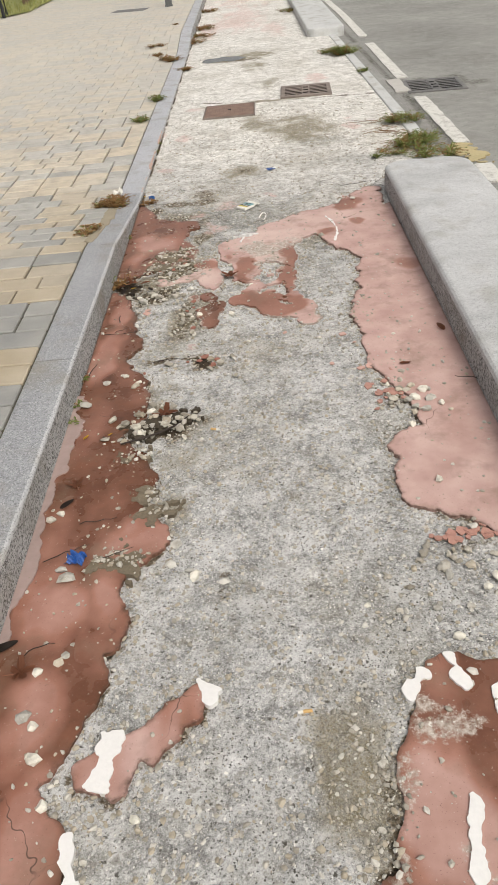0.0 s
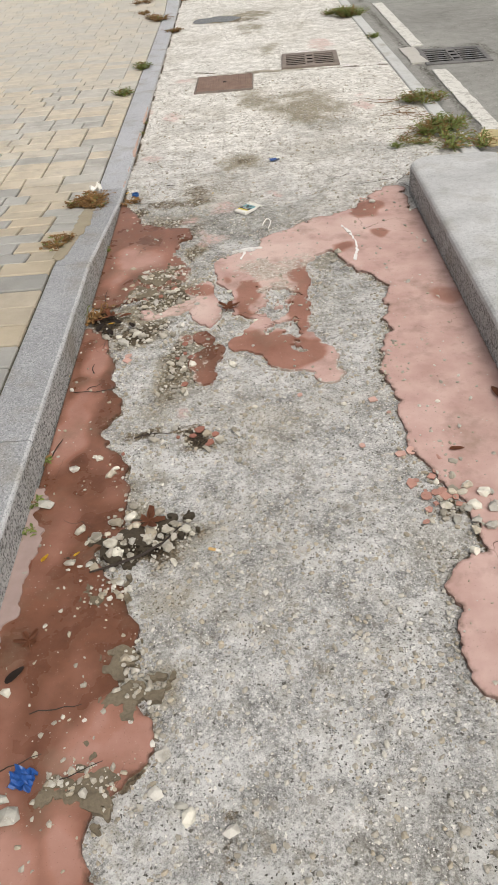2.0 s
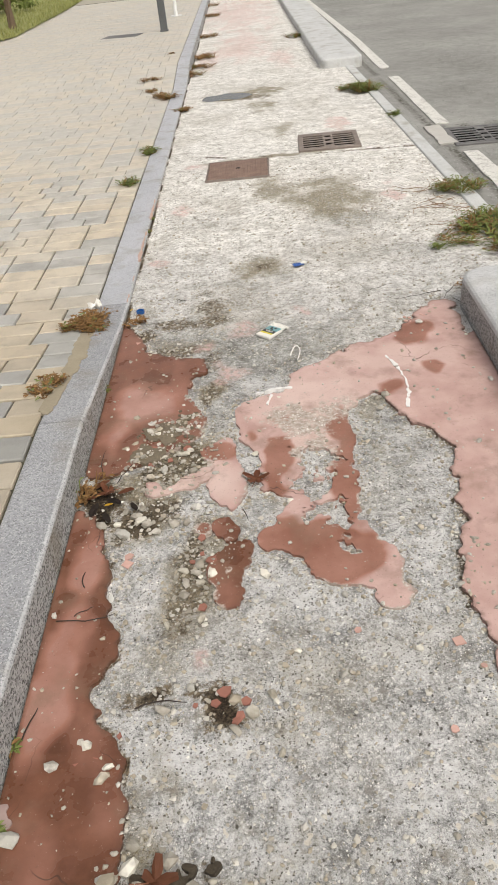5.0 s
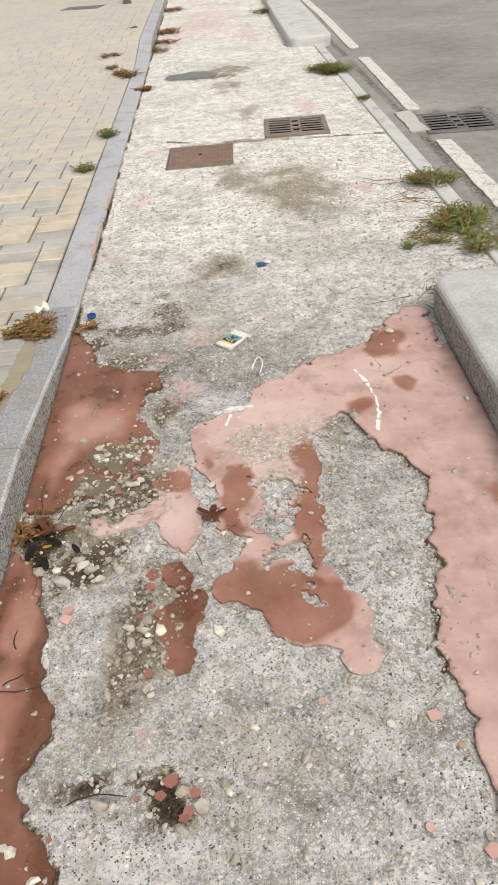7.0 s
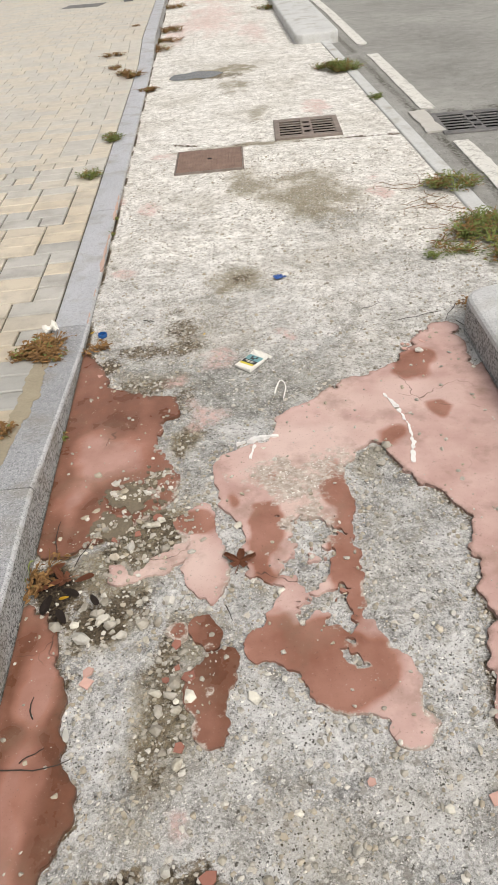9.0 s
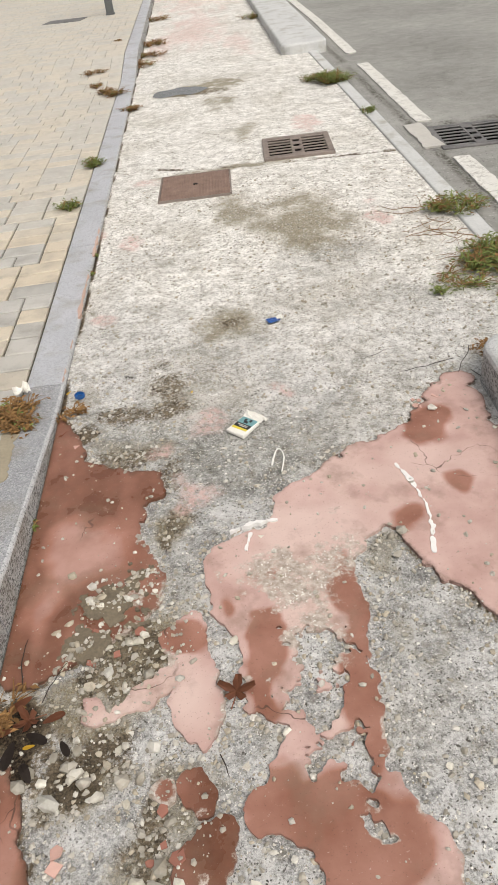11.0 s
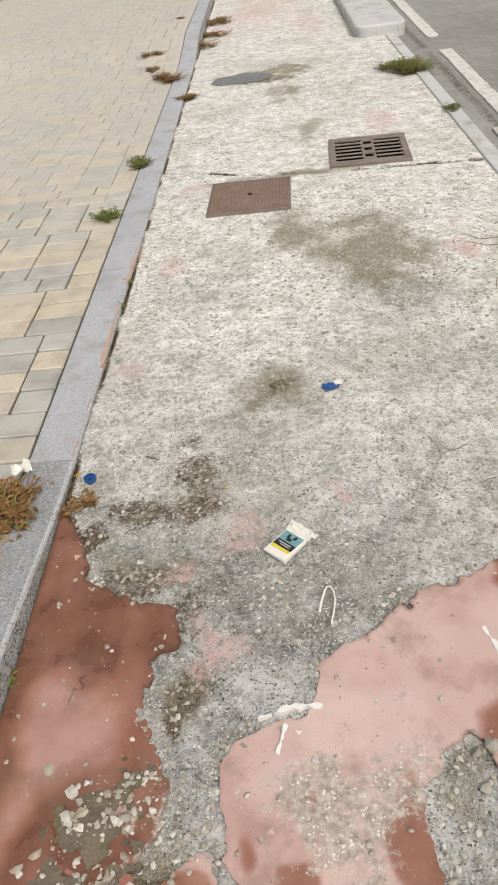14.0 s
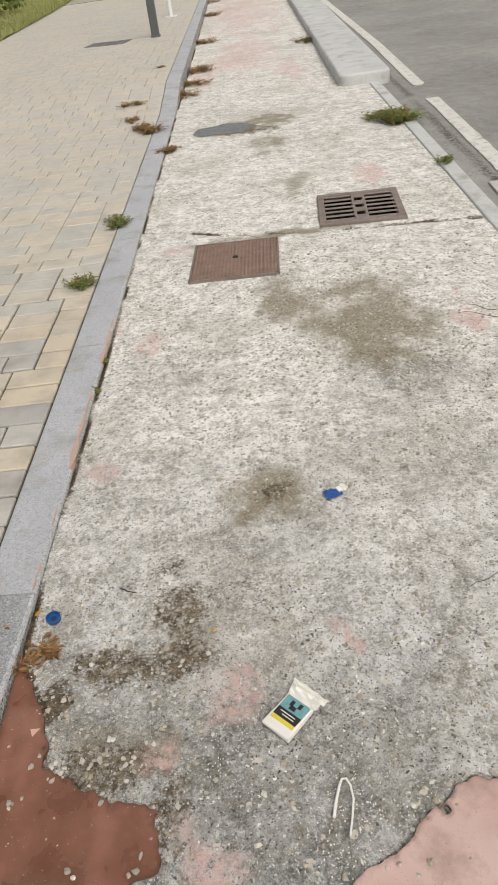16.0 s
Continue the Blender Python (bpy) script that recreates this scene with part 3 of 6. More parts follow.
COATS = {
    "kerbside": dict(lobes=KERB_FAR + KERB_NEAR,
                     # pale spots here put the sky's sheen on the wet coat into its colour
                     wet=0.9, limits=(.46, 1), dry_sheen_spots=((-.49, 1.25, .09, .08, 1.0), (-.71, 1.02, .09, .12, .75), (-.68, .78, .07, .14, .6), (-.72, 2.58, .05, .16, .75), (-.75, 2.2, .05, .16, .7), (-.57, 1.04, .05, .06, .5),
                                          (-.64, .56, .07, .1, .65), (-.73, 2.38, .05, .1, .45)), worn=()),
    "centre": dict(lobes=ARCH + DIVIDER_SIDE, bare=((-0.123, 2.931, 0.062), (-0.127, 2.823, 0.052), (-0.111, 2.723, 0.049), (-0.071, 2.659, 0.036), (-0.131, 2.875, 0.06), (-0.119, 2.947, 0.059), (-0.063, 2.607, 0.019), (-0.127, 2.779, 0.045),
    (-0.099, 2.699, 0.046), (-0.067, 2.575, 0.015), (-0.075, 2.975, 0.025), (-0.151, 2.987, 0.024), (-0.115, 2.723, 0.049), (-0.063, 2.591, 0.016), (-0.067, 2.559, 0.012), (-0.063, 2.615, 0.02)),
                   wet=0.08, limits=(0, .66), wet_spots=((-.02, 2.92, .045, .26, 1.0), (-.035, 2.72, .05, .1, .75), (-.235, 2.92, .055, .25, .95), (-.26, 2.65, .09, .07, .8), (-.14, 2.57, .16, .09, .72),
                                        (-.06, 2.54, .08, .08, .6), (.33, 3.65, .06, .09, .6), (.31, 3.42, .045, .05, .5), (.24, 1.72, .04, .06, .3), (.46, 2.86, .06, .07, .35), (.15, 3.28, .04, .05, .4), (-.31, 3.12, .03, .06, .5)),
                   worn=((-.19, 3.17, .2, .18, .9), (-.05, 3.22, .16, .13, .8), (-.12, 2.98, .1, .16, .85), (-.07, 2.66, .06, .12, .75), (-.33, 3.2, .05, .08, .8), (.0, 3.36, .1, .05, .6), (.08, 3.32, .05, .05, .5))),
    "near_right": dict(lobes=((-.03, .26, .068), (.39, .31, .116), (.06, .33, .14), (.25, .45, .256), (.26, .60, .241), (.40, .74, .098), (.18, .74, .114), (.25, .1, .28)),
                       wet=0.72, limits=(.25, .9), dry_sheen_spots=((.1, .52, .08, .16, .9), (.28, .4, .1, .12, .7), (.1, .4, .06, .08, .5)), worn=((.16, .72, .15, .07, .8), (.05, .64, .06, .08, .7), (.1, .46, .04, .1, .7), (.3, .62, .12, .1, .55), (0, .45, .05, .08, .7))),
    # pale spots stand for soft sky reflections, painted as a lighter red
    "dropped_kerb": dict(lobes=DROPPED, wet=0.85, limits=(.33, .9), dry_sheen_spots=((-.67, 3.33, .08, .12, .9), (-.71, 3.14, .05, .1, .6)), worn=((-.55, 3.13, .07, .06, .8), (-.5, 3.38, .04, .06, .6))),
    "stripe": dict(lobes=((-0.505, 0.658, 0.049), (-0.425, 0.722, 0.039), (-0.377, 0.762, 0.037), (-0.341, 0.798, 0.026), (-0.461, 0.694, 0.04), (-0.537, 0.65, 0.035), (-0.497, 0.61, 0.016), (-0.401, 0.738, 0.037),
    (-0.361, 0.782, 0.032), (-0.529, 0.654, 0.042), (-0.561, 0.634, 0.014)), wet=0.46, worn=()),
    "tongue": dict(lobes=((-0.574, 2.865, 0.031), (-0.474, 2.897, 0.027), (-0.43, 2.917, 0.021), (-0.506, 2.873, 0.019), (-0.542, 2.861, 0.021), (-0.586, 2.881, 0.024), (-0.45, 2.909, 0.024), (-0.49, 2.885, 0.024),
    (-0.426, 2.917, 0.022)), wet=-0.25, worn=()),
    "hand_sized": dict(lobes=((-0.371, 2.858, 0.051), (-0.391, 3.002, 0.048), (-0.375, 2.938, 0.043), (-0.363, 2.806, 0.037), (-0.387, 3.042, 0.033), (-0.371, 2.906, 0.046), (-0.419, 3.022, 0.03), (-0.359, 2.77, 0.016),
    (-0.383, 2.97, 0.046), (-0.367, 2.826, 0.046), (-0.375, 2.866, 0.053), (-0.375, 3.07, 0.014)), wet=-0.2, limits=(0, .6), wet_spots=((-.4, 3.02, .07, .05, .9),), worn=()),
    "islet": dict(lobes=((-0.373, 2.532, 0.05), (-0.365, 2.452, 0.038), (-0.341, 2.58, 0.035), (-0.373, 2.496, 0.044), (-0.333, 2.6, 0.026), (-0.369, 2.432, 0.03), (-0.397, 2.552, 0.028), (-0.349, 2.56, 0.04)), wet=0.8, worn=((-.36, 2.5, .02, .02, .7), (-.39, 2.44, .03, .03, .8))),
    "crumb": dict(lobes=((-0.375, 2.674, 0.03), (-0.379, 2.69, 0.028), (-0.363, 2.65, 0.02)), wet=0.75, worn=((-.36, 2.63, .03, .02, .7),)),
    "crumb_small": dict(lobes=((-0.437, 2.682, 0.027), (-0.433, 2.69, 0.023)), wet=0.75, worn=()),
}
BLOCK_X = 0.50


def lobe_field(lobes, x, y, k=240.0):
    """Distance inside the union of round lobes, with the notches between them filled a little."""
    f = np.zeros_like(x, dtype=float)
    for a, b, r in lobes:
        f = f + np.exp(np.clip(k * (r - np.hypot(x - a, y - b)), -300, 300))
    return np.log(f + 1e-130) / k


def coat_field(spec, x, y, seed):
    small = max(r for _, _, r in spec["lobes"]) < 0.08
    rag = (0.010 if small else 0.018) * fbm(x, y, 0.075, 3, seed) + 0.017 * fbm(x, y, 0.028, 4, seed + 9)
    f = lobe_field(spec["lobes"], x, y) - 0.001 + rag
    if "bare" in spec:
        f = np.minimum(f, 0.016 - lobe_field(spec["bare"], x, y) + 0.05 * fbm(x, y, 0.05, 3, seed + 4) + 0.05 * fbm(x, y, 0.02, 3, seed + 5))
    return np.minimum(f, np.minimum(x - KERB_IN - 0.004, BLOCK_X - 0.004 - x + np.where(y > 3.85, 1.0, 0.0) + 0.018 * np.clip(y - 1.5, 0, 3)))


def sheet(name, field, x0, x1, y0, y1, step, top, bottom, material, attrs=None, parent=None):
    """A thin slab that lies where field(x, y) is above zero, with a ragged upright rim."""
    xs, ys = np.arange(x0, x1 + step, step), np.arange(y0, y1 + step, step)
    gx, gy = np.meshgrid(xs, ys, indexing="ij")
    f = field(gx, gy)
    inside = f > 0
    verts, faces, index, cuts = [], [], {}, {}

    def node(i, j):
        if (i, j) not in index:
            index[i, j] = len(verts)
            verts.append((xs[i], ys[j]))
        return index[i, j]

    def cut(i, j, u, v):
        key = (i, j, u, v) if (i, j) < (u, v) else (u, v, i, j)
        if key not in cuts:
            a, b = f[i, j], f[u, v]
            t = a / (a - b)
            cuts[key] = len(verts)
            verts.append((xs[i] + t * (xs[u] - xs[i]), ys[j] + t * (ys[v] - ys[j])))
        return cuts[key]

    rims = []
    cell = inside[:-1, :-1] | inside[1:, :-1] | inside[:-1, 1:] | inside[1:, 1:]
    for i, j in np.argwhere(cell):
        ring = ((i, j), (i + 1, j), (i + 1, j + 1), (i, j + 1))
        poly, marks = [], []
        for a, b in zip(ring, ring[1:] + ring[:1]):
            if inside[a]:
                poly.append(node(*a))
            if inside[a] != inside[b]:
                poly.append(cut(*a, *b))
                marks.append((poly[-1], bool(inside[a])))
        if len(poly) > 2:
            faces.append(tuple(poly))
        if len(marks) == 2:
            (p, leaving), (q, _) = marks
            rims.append((p, q) if leaving else (q, p))
    if not faces:
        return None
    flat = np.array(verts)
    tz = top(flat[:, 0], flat[:, 1]) if callable(top) else np.full(len(flat), top)
    low = {}
    pts = [(x, y, z) for (x, y), z in zip(verts, tz)]
    for p, q in rims:
        for k in (p, q):
            if k not in low:
                low[k] = len(pts)
                pts.append((pts[k][0], pts[k][1], bottom))
        faces.append((q, p, low[p], low[q]))
    full = np.array(pts)
    values = {key: fn(full[:, 0], full[:, 1]) for key, fn in (attrs or {}).items()}
    return pydata(name, pts, faces, material, parent, attrs=values)


# stains on the concrete: x, y, half width, half length, strength
MOSS = ((.2, 5.4, .2, .12, .35), (-.13, 5.7, .2, .13, .35), (-.3, 8.8, .3, .4, .3), (-.55, 2.9, .16, .16, .5), (-.2, 1.7, .25, .3, .35), (-.62, 2.9, .2, .16, .9), (-.4, 2.68, .12, .16, .8), (-.52, 2.3, .1, .2, .5), (-.5, 1.9, .1, .2, .8), (-.42, 3.15, .1, .14, .4), (-.2, 2.2, .2, .2, .45), (-.45, 1.6, .12, .1, .6), (.2, 2.55, .06, .2, .4), (.0, 1.5, .2, .3, .3), (-.55, 3.75, .14, .08, .6), (-.4, 4.0, .26, .16, .5), (-.13, 5.72, .2, .3, .9), (.22, 5.42, .36, .5, .9), (.06, 7.2, .14, .45, .75), (-.1, 8.25, .18, .55, .7), (-.2, 4.47, .2, .17, .9), (-.05, .66, .13, .2, .8), (-.02, .5, .06, .12, .7),
        (-.45, 3.4, .1, .13, .85), (-.5, 3.0, .16, .12, .95), (-.6, 2.72, .15, .09, .9), (-.46, 2.5, .09, .22, .85), (-.44, 1.36, .08, .06, .7), (-.4, 1.75, .16, .14, .6), (-.3, 2.1, .12, .14, .5),
        (-.7, 4.1, .1, .12, .6), (-.36, 3.9, .12, .1, .4), (.1, 3.2, .06, .1, .7), (.24, 2.0, .08, .14, .5), (-.47, 3.75, .08, .06, .6), (.3, 4.7, .2, .1, .35), (-.25, 9.3, .5, .4, .3), (.1, 6.46, 1.0, .08, .9),
        (-.33, 8.82, .42, .34, 1.2), (.02, 8.95, .3, .34, 1.0), (.0, 8.2, .14, .4, .9), (-.5, 1.12, .05, .1, .5), (-.48, 2.03, .07, .12, .6), (.05, 3.0, .04, .1, .4), (.35, 5.0, .25, .25, .3), (0, 5.1, .3, .2, .3))
DAMP = ((-.25, 3.64, .5, .4, 1.1), (-.52, 3.78, .22, .16, .8), (-.4, 3.3, .12, .24, .5), (.12, 3.0, .12, .3, .4), (.3, 4.0, .25, .2, .3), (.2, 1.0, .3, .25, .35), (-.3, 1.05, .16, .14, .45), (-.25, .55, .3, .2, .3), (.25, 5.0, .34, .22, .65), (.42, 4.5, .3, .15, .45), (-.5, 5.2, .25, .2, .3), (-.05, 3.6, .25, .2, .5), (-.3, 1.75, .3, .2, .3), (-.25, 4.3, .3, .2, .35))
SOILS = ((-.62, 2.78, .14, .09, .75), (-.53, 2.98, .14, .08, .6), (-.72, 2.8, .08, .1, 1.3), (-.46, 2.62, .06, .1, .6), (-.51, 1.76, .14, .10, 1.15), (-.36, 2.14, .1, .08, 1.15), (-.71, 2.84, .1, .1, 1.3), (-.62, 2.72, .07, .06, .8), (-.465, 2.46, .045, .13, .55), (-.42, 4.06, .2, .15, .58), (-.27, 4.06, .15, .11, .52), (-.46, 4.22, .08, .06, .6),
         (-.42, 3.94, .14, .06, .62), (-.58, 3.95, .12, .06, .6), (-.55, 2.16, .05, .04, .9), (-.45, 3.33, .03, .04, .7), (-.53, 3.69, .14, .06, .58), (-.45, 3.58, .08, .1, .6), (-.43, 3.44, .07, .1, .55), (-.68, 3.82, .05, .08, .7), (.02, .6, .03, .09, .5),
         (-.13, .45, .02, .02, .9), (.28, 1.14, .1, .03, .6), (.24, 1.83, .06, .08, .6), (-.33, 1.1, .03, .03, .6), (-.2, 4.47, .07, .05, .6), (-.26, 8.7, .34, .16, .6), (-.32, 1.02, .03, .03, .5))
PINKS = ((-.39, 3.5, .06, .05, 1.0), (-.3, 3.87, .08, .03, .9), (.49, 7.3, .1, .22, .75), (.59, 5.56, .05, .12, .6), (.57, 5.33, .05, .1, .7), (-.63, 5.44, .06, .1, .6), (-.69, 4.62, .06, .06, .7), (-.08, 3.94, .04, .04, .8), (-.3, 3.83, .07, .06, .5),
         (-.47, 3.71, .05, .05, .6), (-.63, 6.38, .1, .08, .7), (-.78, 5.6, .03, .1, .5), (-.2, 12.5, .5, 1.6, .55), (.3, 11, .2, .9, .5), (-.1, 18, .7, 5, .55), (-.42, 2.28, .03, .04, .6), (-.6, 11.3, .15, .7, .5))
COAT_SEEDS = {key: 20 + i for i, key in enumerate(COATS)}
CRACK = ((-.80, 6.72), (-.55, 6.63), (-.35, 6.53), (.11, 6.42), (.55, 6.38), (1.0, 6.33))


def feather(x, y):
    """Where the coating has worn to a thin film with soft edges."""
    return np.clip((.14 - x) / .1, 0, 1) * np.clip((x + .62) / .06, 0, 1) * np.clip((y - 2.25) / .05, 0, 1) * np.clip((3.55 - y) / .15, 0, 1)


def all_coats(x, y):
    f = np.full_like(x, -9.0)
    for key, spec in COATS.items():
        f = np.maximum(f, coat_field(spec, x, y, COAT_SEEDS[key]))
    return f


def crack_distance(x, y):
    line = np.interp(x, [a for a, _ in CRACK], [b for _, b in CRACK])
    return np.abs(y - line - 0.015 * fbm(x, y * 0, 0.12, 3, 6))


def lane_height(x, y):
    rough = np.clip(1.25 - 0.12 * y, 0.3, 1)
    h = -0.006 + rough * (0.0035 * fbm(x, y, 0.11, 3, 1) + 0.0022 * np.clip(5 - y, 0, 1) * fbm(x, y, 0.022, 2, 2))
    return h - 0.012 * np.clip(1 - crack_distance(x, y) / 0.012, 0, 1)


def in_plate(x, y, cx, cy, w, l, turn):
    c, s = math.cos(radians(turn)), math.sin(radians(turn))
    u, v = c * (x - cx) + s * (y - cy), -s * (x - cx) + c * (y - cy)
    return (np.abs(u) < w / 2) & (np.abs(v) < l / 2)


GRATE, COVER, ROAD_GRATE = (.355, 6.685, .43, .47, -3.5), (-.30, 6.17, .41, .44, -2.0), (1.41, 6.50, .47, .50, -4.0)


def grid_mesh(name, xs, ys, height, material, attrs, hole=None):
    gx, gy = np.meshgrid(xs, ys, indexing="ij")
    x, y = gx.ravel(), gy.ravel()
    verts = np.stack([x, y, height(x, y)], 1)
    n = len(ys)
    a = (np.arange(len(xs) - 1)[:, None] * n + np.arange(n - 1)[None, :]).ravel()
    quads = np.stack([a, a + n, a + n + 1, a + 1], 1)
    if hole:
        mid = verts[quads].mean(1)
        quads = quads[~in_plate(mid[:, 0], mid[:, 1], *hole)]
    return pydata(name, verts.tolist(), quads.tolist(), material, smooth=True, attrs={k: fn(x, y) for k, fn in attrs.items()})


def lane_soil(x, y):
    f = all_coats(x, y)
    rim = np.clip(1 - np.abs(f + 0.004) / 0.012, 0, 1) * np.clip(0.55 + 0.9 * fbm(x, y, 0.1, 3, 12), 0.1, 1) * (1 - .75 * feather(x, y))
    side = np.clip(1.5 - (x - KERB_IN) / 0.014, 0, 1) * np.clip(.75 + fbm(x, y, .12, 3, 5), 0, 1)
    crack = np.clip(1.4 - crack_distance(x, y) / 0.024, 0, 1) * np.clip(.55 + .7 * fbm(x, y, .15, 3, 13), .35, 1)
    return np.maximum(np.maximum(np.maximum(spots(x, y, [(a, b, 1.3 * c, 1.3 * d, k) for a, b, c, d, k in SOILS]), rim), side), crack)


def lane_pale(x, y):
    return np.clip((y - 3.5) / 1.6 + 0.5 * fbm(x, y, 0.5, 3, 8), 0, 1) * np.clip(1.0 + 0.35 * fbm(x, y, 0.9, 3, 14), 0.3, 1)


# ---- the large structure ----
near_y = np.concatenate([np.arange(-4, .2, .15), np.arange(.2, 5, .0095), np.arange(5, 10.5, .022), np.arange(10.5, 60, .25)])
lane = tagged(grid_mesh("cycle_lane", np.arange(KERB_IN - .03, .96, .0095), near_y, lane_height, CONCRETE,
                        dict(pale=lane_pale, moss=lambda x, y: spots(x, y, MOSS), soil=lane_soil, dark_tone=lambda x, y: spots(x, y, DAMP), pink=lambda x, y: np.clip(2.2 * spots(x, y, [(a, b, 1.35 * c, 1.35 * d, k) for a, b, c, d, k in PINKS]) - .35, 0, .9)), GRATE[:2] + (.415, .455, -3.5)),
              "weathered grey concrete cycle lane with exposed stones and stains", "ground", kind="structure")

for key, spec in COATS.items():
    lobes = spec["lobes"]
    sd = COAT_SEEDS[key]
    dry_sheen_spots, wet_spots, base_wet, worn_spots = spec.get("dry_sheen_spots", ()), spec.get("wet_spots", ()), spec["wet"], spec["worn"]
    limits, edge = spec.get("limits", (0, 1)), 2.6 if base_wet < .6 else 1.15

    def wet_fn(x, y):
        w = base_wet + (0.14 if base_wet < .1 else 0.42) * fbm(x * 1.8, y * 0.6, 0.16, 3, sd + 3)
        return np.clip(.5 + edge * (-.5 + w + spots(x, y, [(a, b, 1.45 * c, 1.45 * d, 1.2 * k) for a, b, c, d, k in wet_spots], .8) - spots(x, y, [(a, b, 1.3 * c, 1.3 * d, k) for a, b, c, d, k in dry_sheen_spots], .4)), *limits)

    def rim_fn(x, y):
        return np.clip(1 - coat_field(spec, x, y, sd) / 0.009, 0, 1) * (1 - .8 * feather(x, y))

    def worn_fn(x, y):
        thin = feather(x, y) * np.clip(1 - coat_field(spec, x, y, sd) / 0.03, 0, 1)
        return np.clip(np.maximum(spots(x, y, worn_spots), thin * np.clip(.45 + 1.1 * fbm(x, y, .09, 3, sd + 5), 0, 1)), 0, 1)

    def wash_fn(x, y):
        return spots(x, y, ((-.1, 3.3, .28, .26, 1.0), (-.15, 3.05, .12, .2, .9), (.15, 3.5, .3, .12, .6), (-.38, 2.87, .12, .14, 1.0), (-.54, 2.87, .12, .06, 1.0), (-.07, 2.8, .06, .2, .8)))

    lo_y, hi_y = min(b - r for _, b, r in lobes) - .03, max(b + r for _, b, r in lobes) + .03
    lo_x, hi_x = max(min(a - r for a, _, r in lobes) - .03, KERB_IN - .02), min(max(a + r for a, _, r in lobes) + .03, .75)
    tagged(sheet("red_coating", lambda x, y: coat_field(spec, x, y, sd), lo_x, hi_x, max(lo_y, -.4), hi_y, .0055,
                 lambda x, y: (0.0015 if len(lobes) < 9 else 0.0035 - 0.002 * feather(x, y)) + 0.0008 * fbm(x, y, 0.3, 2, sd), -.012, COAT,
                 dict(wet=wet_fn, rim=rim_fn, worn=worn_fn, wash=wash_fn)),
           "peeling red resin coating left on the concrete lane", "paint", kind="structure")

tagged(sheet("kerb_mortar", lambda x, y: np.minimum(-.772 + .03 * fbm(x * 0, y, .3, 3, 9) - x, np.minimum(y - .95, 1.98 - y)) + .03 * fbm(x, y, .06, 4, 6), -.80, -.70, .9, 2.02, .0045, .0075, -.01,
             plain("stained_mortar", (.37, .275, .25), .85, vary=.5, scale=30)), "broken pinkish mortar strip at the kerb foot", "mortar", kind="structure")

# worn white marking: strokes of x, y, half width, lying over coating or concrete
STROKES = (((-.53, .625, .022), (-.508, .71, .021)), ((-.335, .818, .018), (-.322, .79, .019)), ((-.56, .53, .012), (-.55, .44, .02), (-.55, .3, .022)),
           ((.137, .55, .012), (.112, .44, .014)), ((.07, .765, .014), (.10, .81, .015)), ((.165, .85, .013), (.178, .79, .015)), ((.245, .78, .012), (.238, .70, .015)),
           ((.19, 3.5, .004), (.213, 3.43, .007)), ((.213, 3.43, .006), (.226, 3.34, .003), (.22, 3.25, .006), (.20, 3.17, .006)), ((-.275, 3.33, .003), (-.21, 3.35, .006), (-.155, 3.35, .004)), ((-.24, 3.26, .003), (-.225, 3.31, .005)))


def stroke_field(points, x, y, seed):
    f = np.full_like(x, -9.0)
    for (ax, ay, ar), (bx, by, br) in zip(points, points[1:]):
        t = np.clip(((x - ax) * (bx - ax) + (y - ay) * (by - ay)) / ((bx - ax) ** 2 + (by - ay) ** 2), 0, 1)
        f = np.maximum(f, ar + t * (br - ar) - np.hypot(x - ax - t * (bx - ax), y - ay - t * (by - ay)))
    wide = max(r for _, _, r in points) > .011
    return f - .001 + (.019 if wide else .008) * fbm(x, y, 0.028 if wide else .016, 4, seed)


for i, s in enumerate(STROKES):
    tagged(sheet("marking_remnant", lambda x, y: stroke_field(s, x, y, 60 + i), min(a for a, _, _ in s) - .05, max(a for a, _, _ in s) + .05,
                 min(b for _, b, _ in s) - .05, max(b for _, b, _ in s) + .05, .0035, .0062, -.006, MARKING),
           "chipped white road marking paint on the lane", "paint", kind="structure")

# puddle
tagged(sheet("puddle", lambda x, y: 1 - np.hypot((x + .36) / .22, (y - 8.84) / .16) + .4 * fbm(x, y, .16, 3, 5), -.8, .15, 8.4, 9.3, .015, -.002, -.02, WATER),
       "shallow rain puddle on the concrete lane", "water", kind="structure")
tagged(sheet("puddle", lambda x, y: 1 - np.hypot((x + .2) / .55, (y - 24) / .7) + .3 * fbm(x, y, .4, 3, 5), -.8, .5, 23, 25, .06, -.002, -.02, WATER),
       "shallow rain puddle on the concrete lane", "water", kind="structure")

# pavement bed, ground and road
pave_y = np.concatenate([np.arange(-4, 3, .5), np.arange(3, 11, .1), np.arange(11, 60.1, 1)])
tagged(grid_mesh("pavement", np.array([-16, -9, -5.5, -4, -3, -2, -1.5, KERB_OUT]), pave_y, lambda x, y: kerb_z(y) - .012, BED, {}),
       "sandy bed of the block-paved pavement", "pavement", kind="structure")
tagged(grid_mesh("ground", np.array([-900, -200, -40, -16, -4, 40, 200, 900]), np.array([-900, -200, -40, 0, 40, 200, 900]), lambda x, y: 0 * x - .16, SAND, {}),
       "dry sandy ground", "ground", kind="structure")
ROAD_Z = -0.025


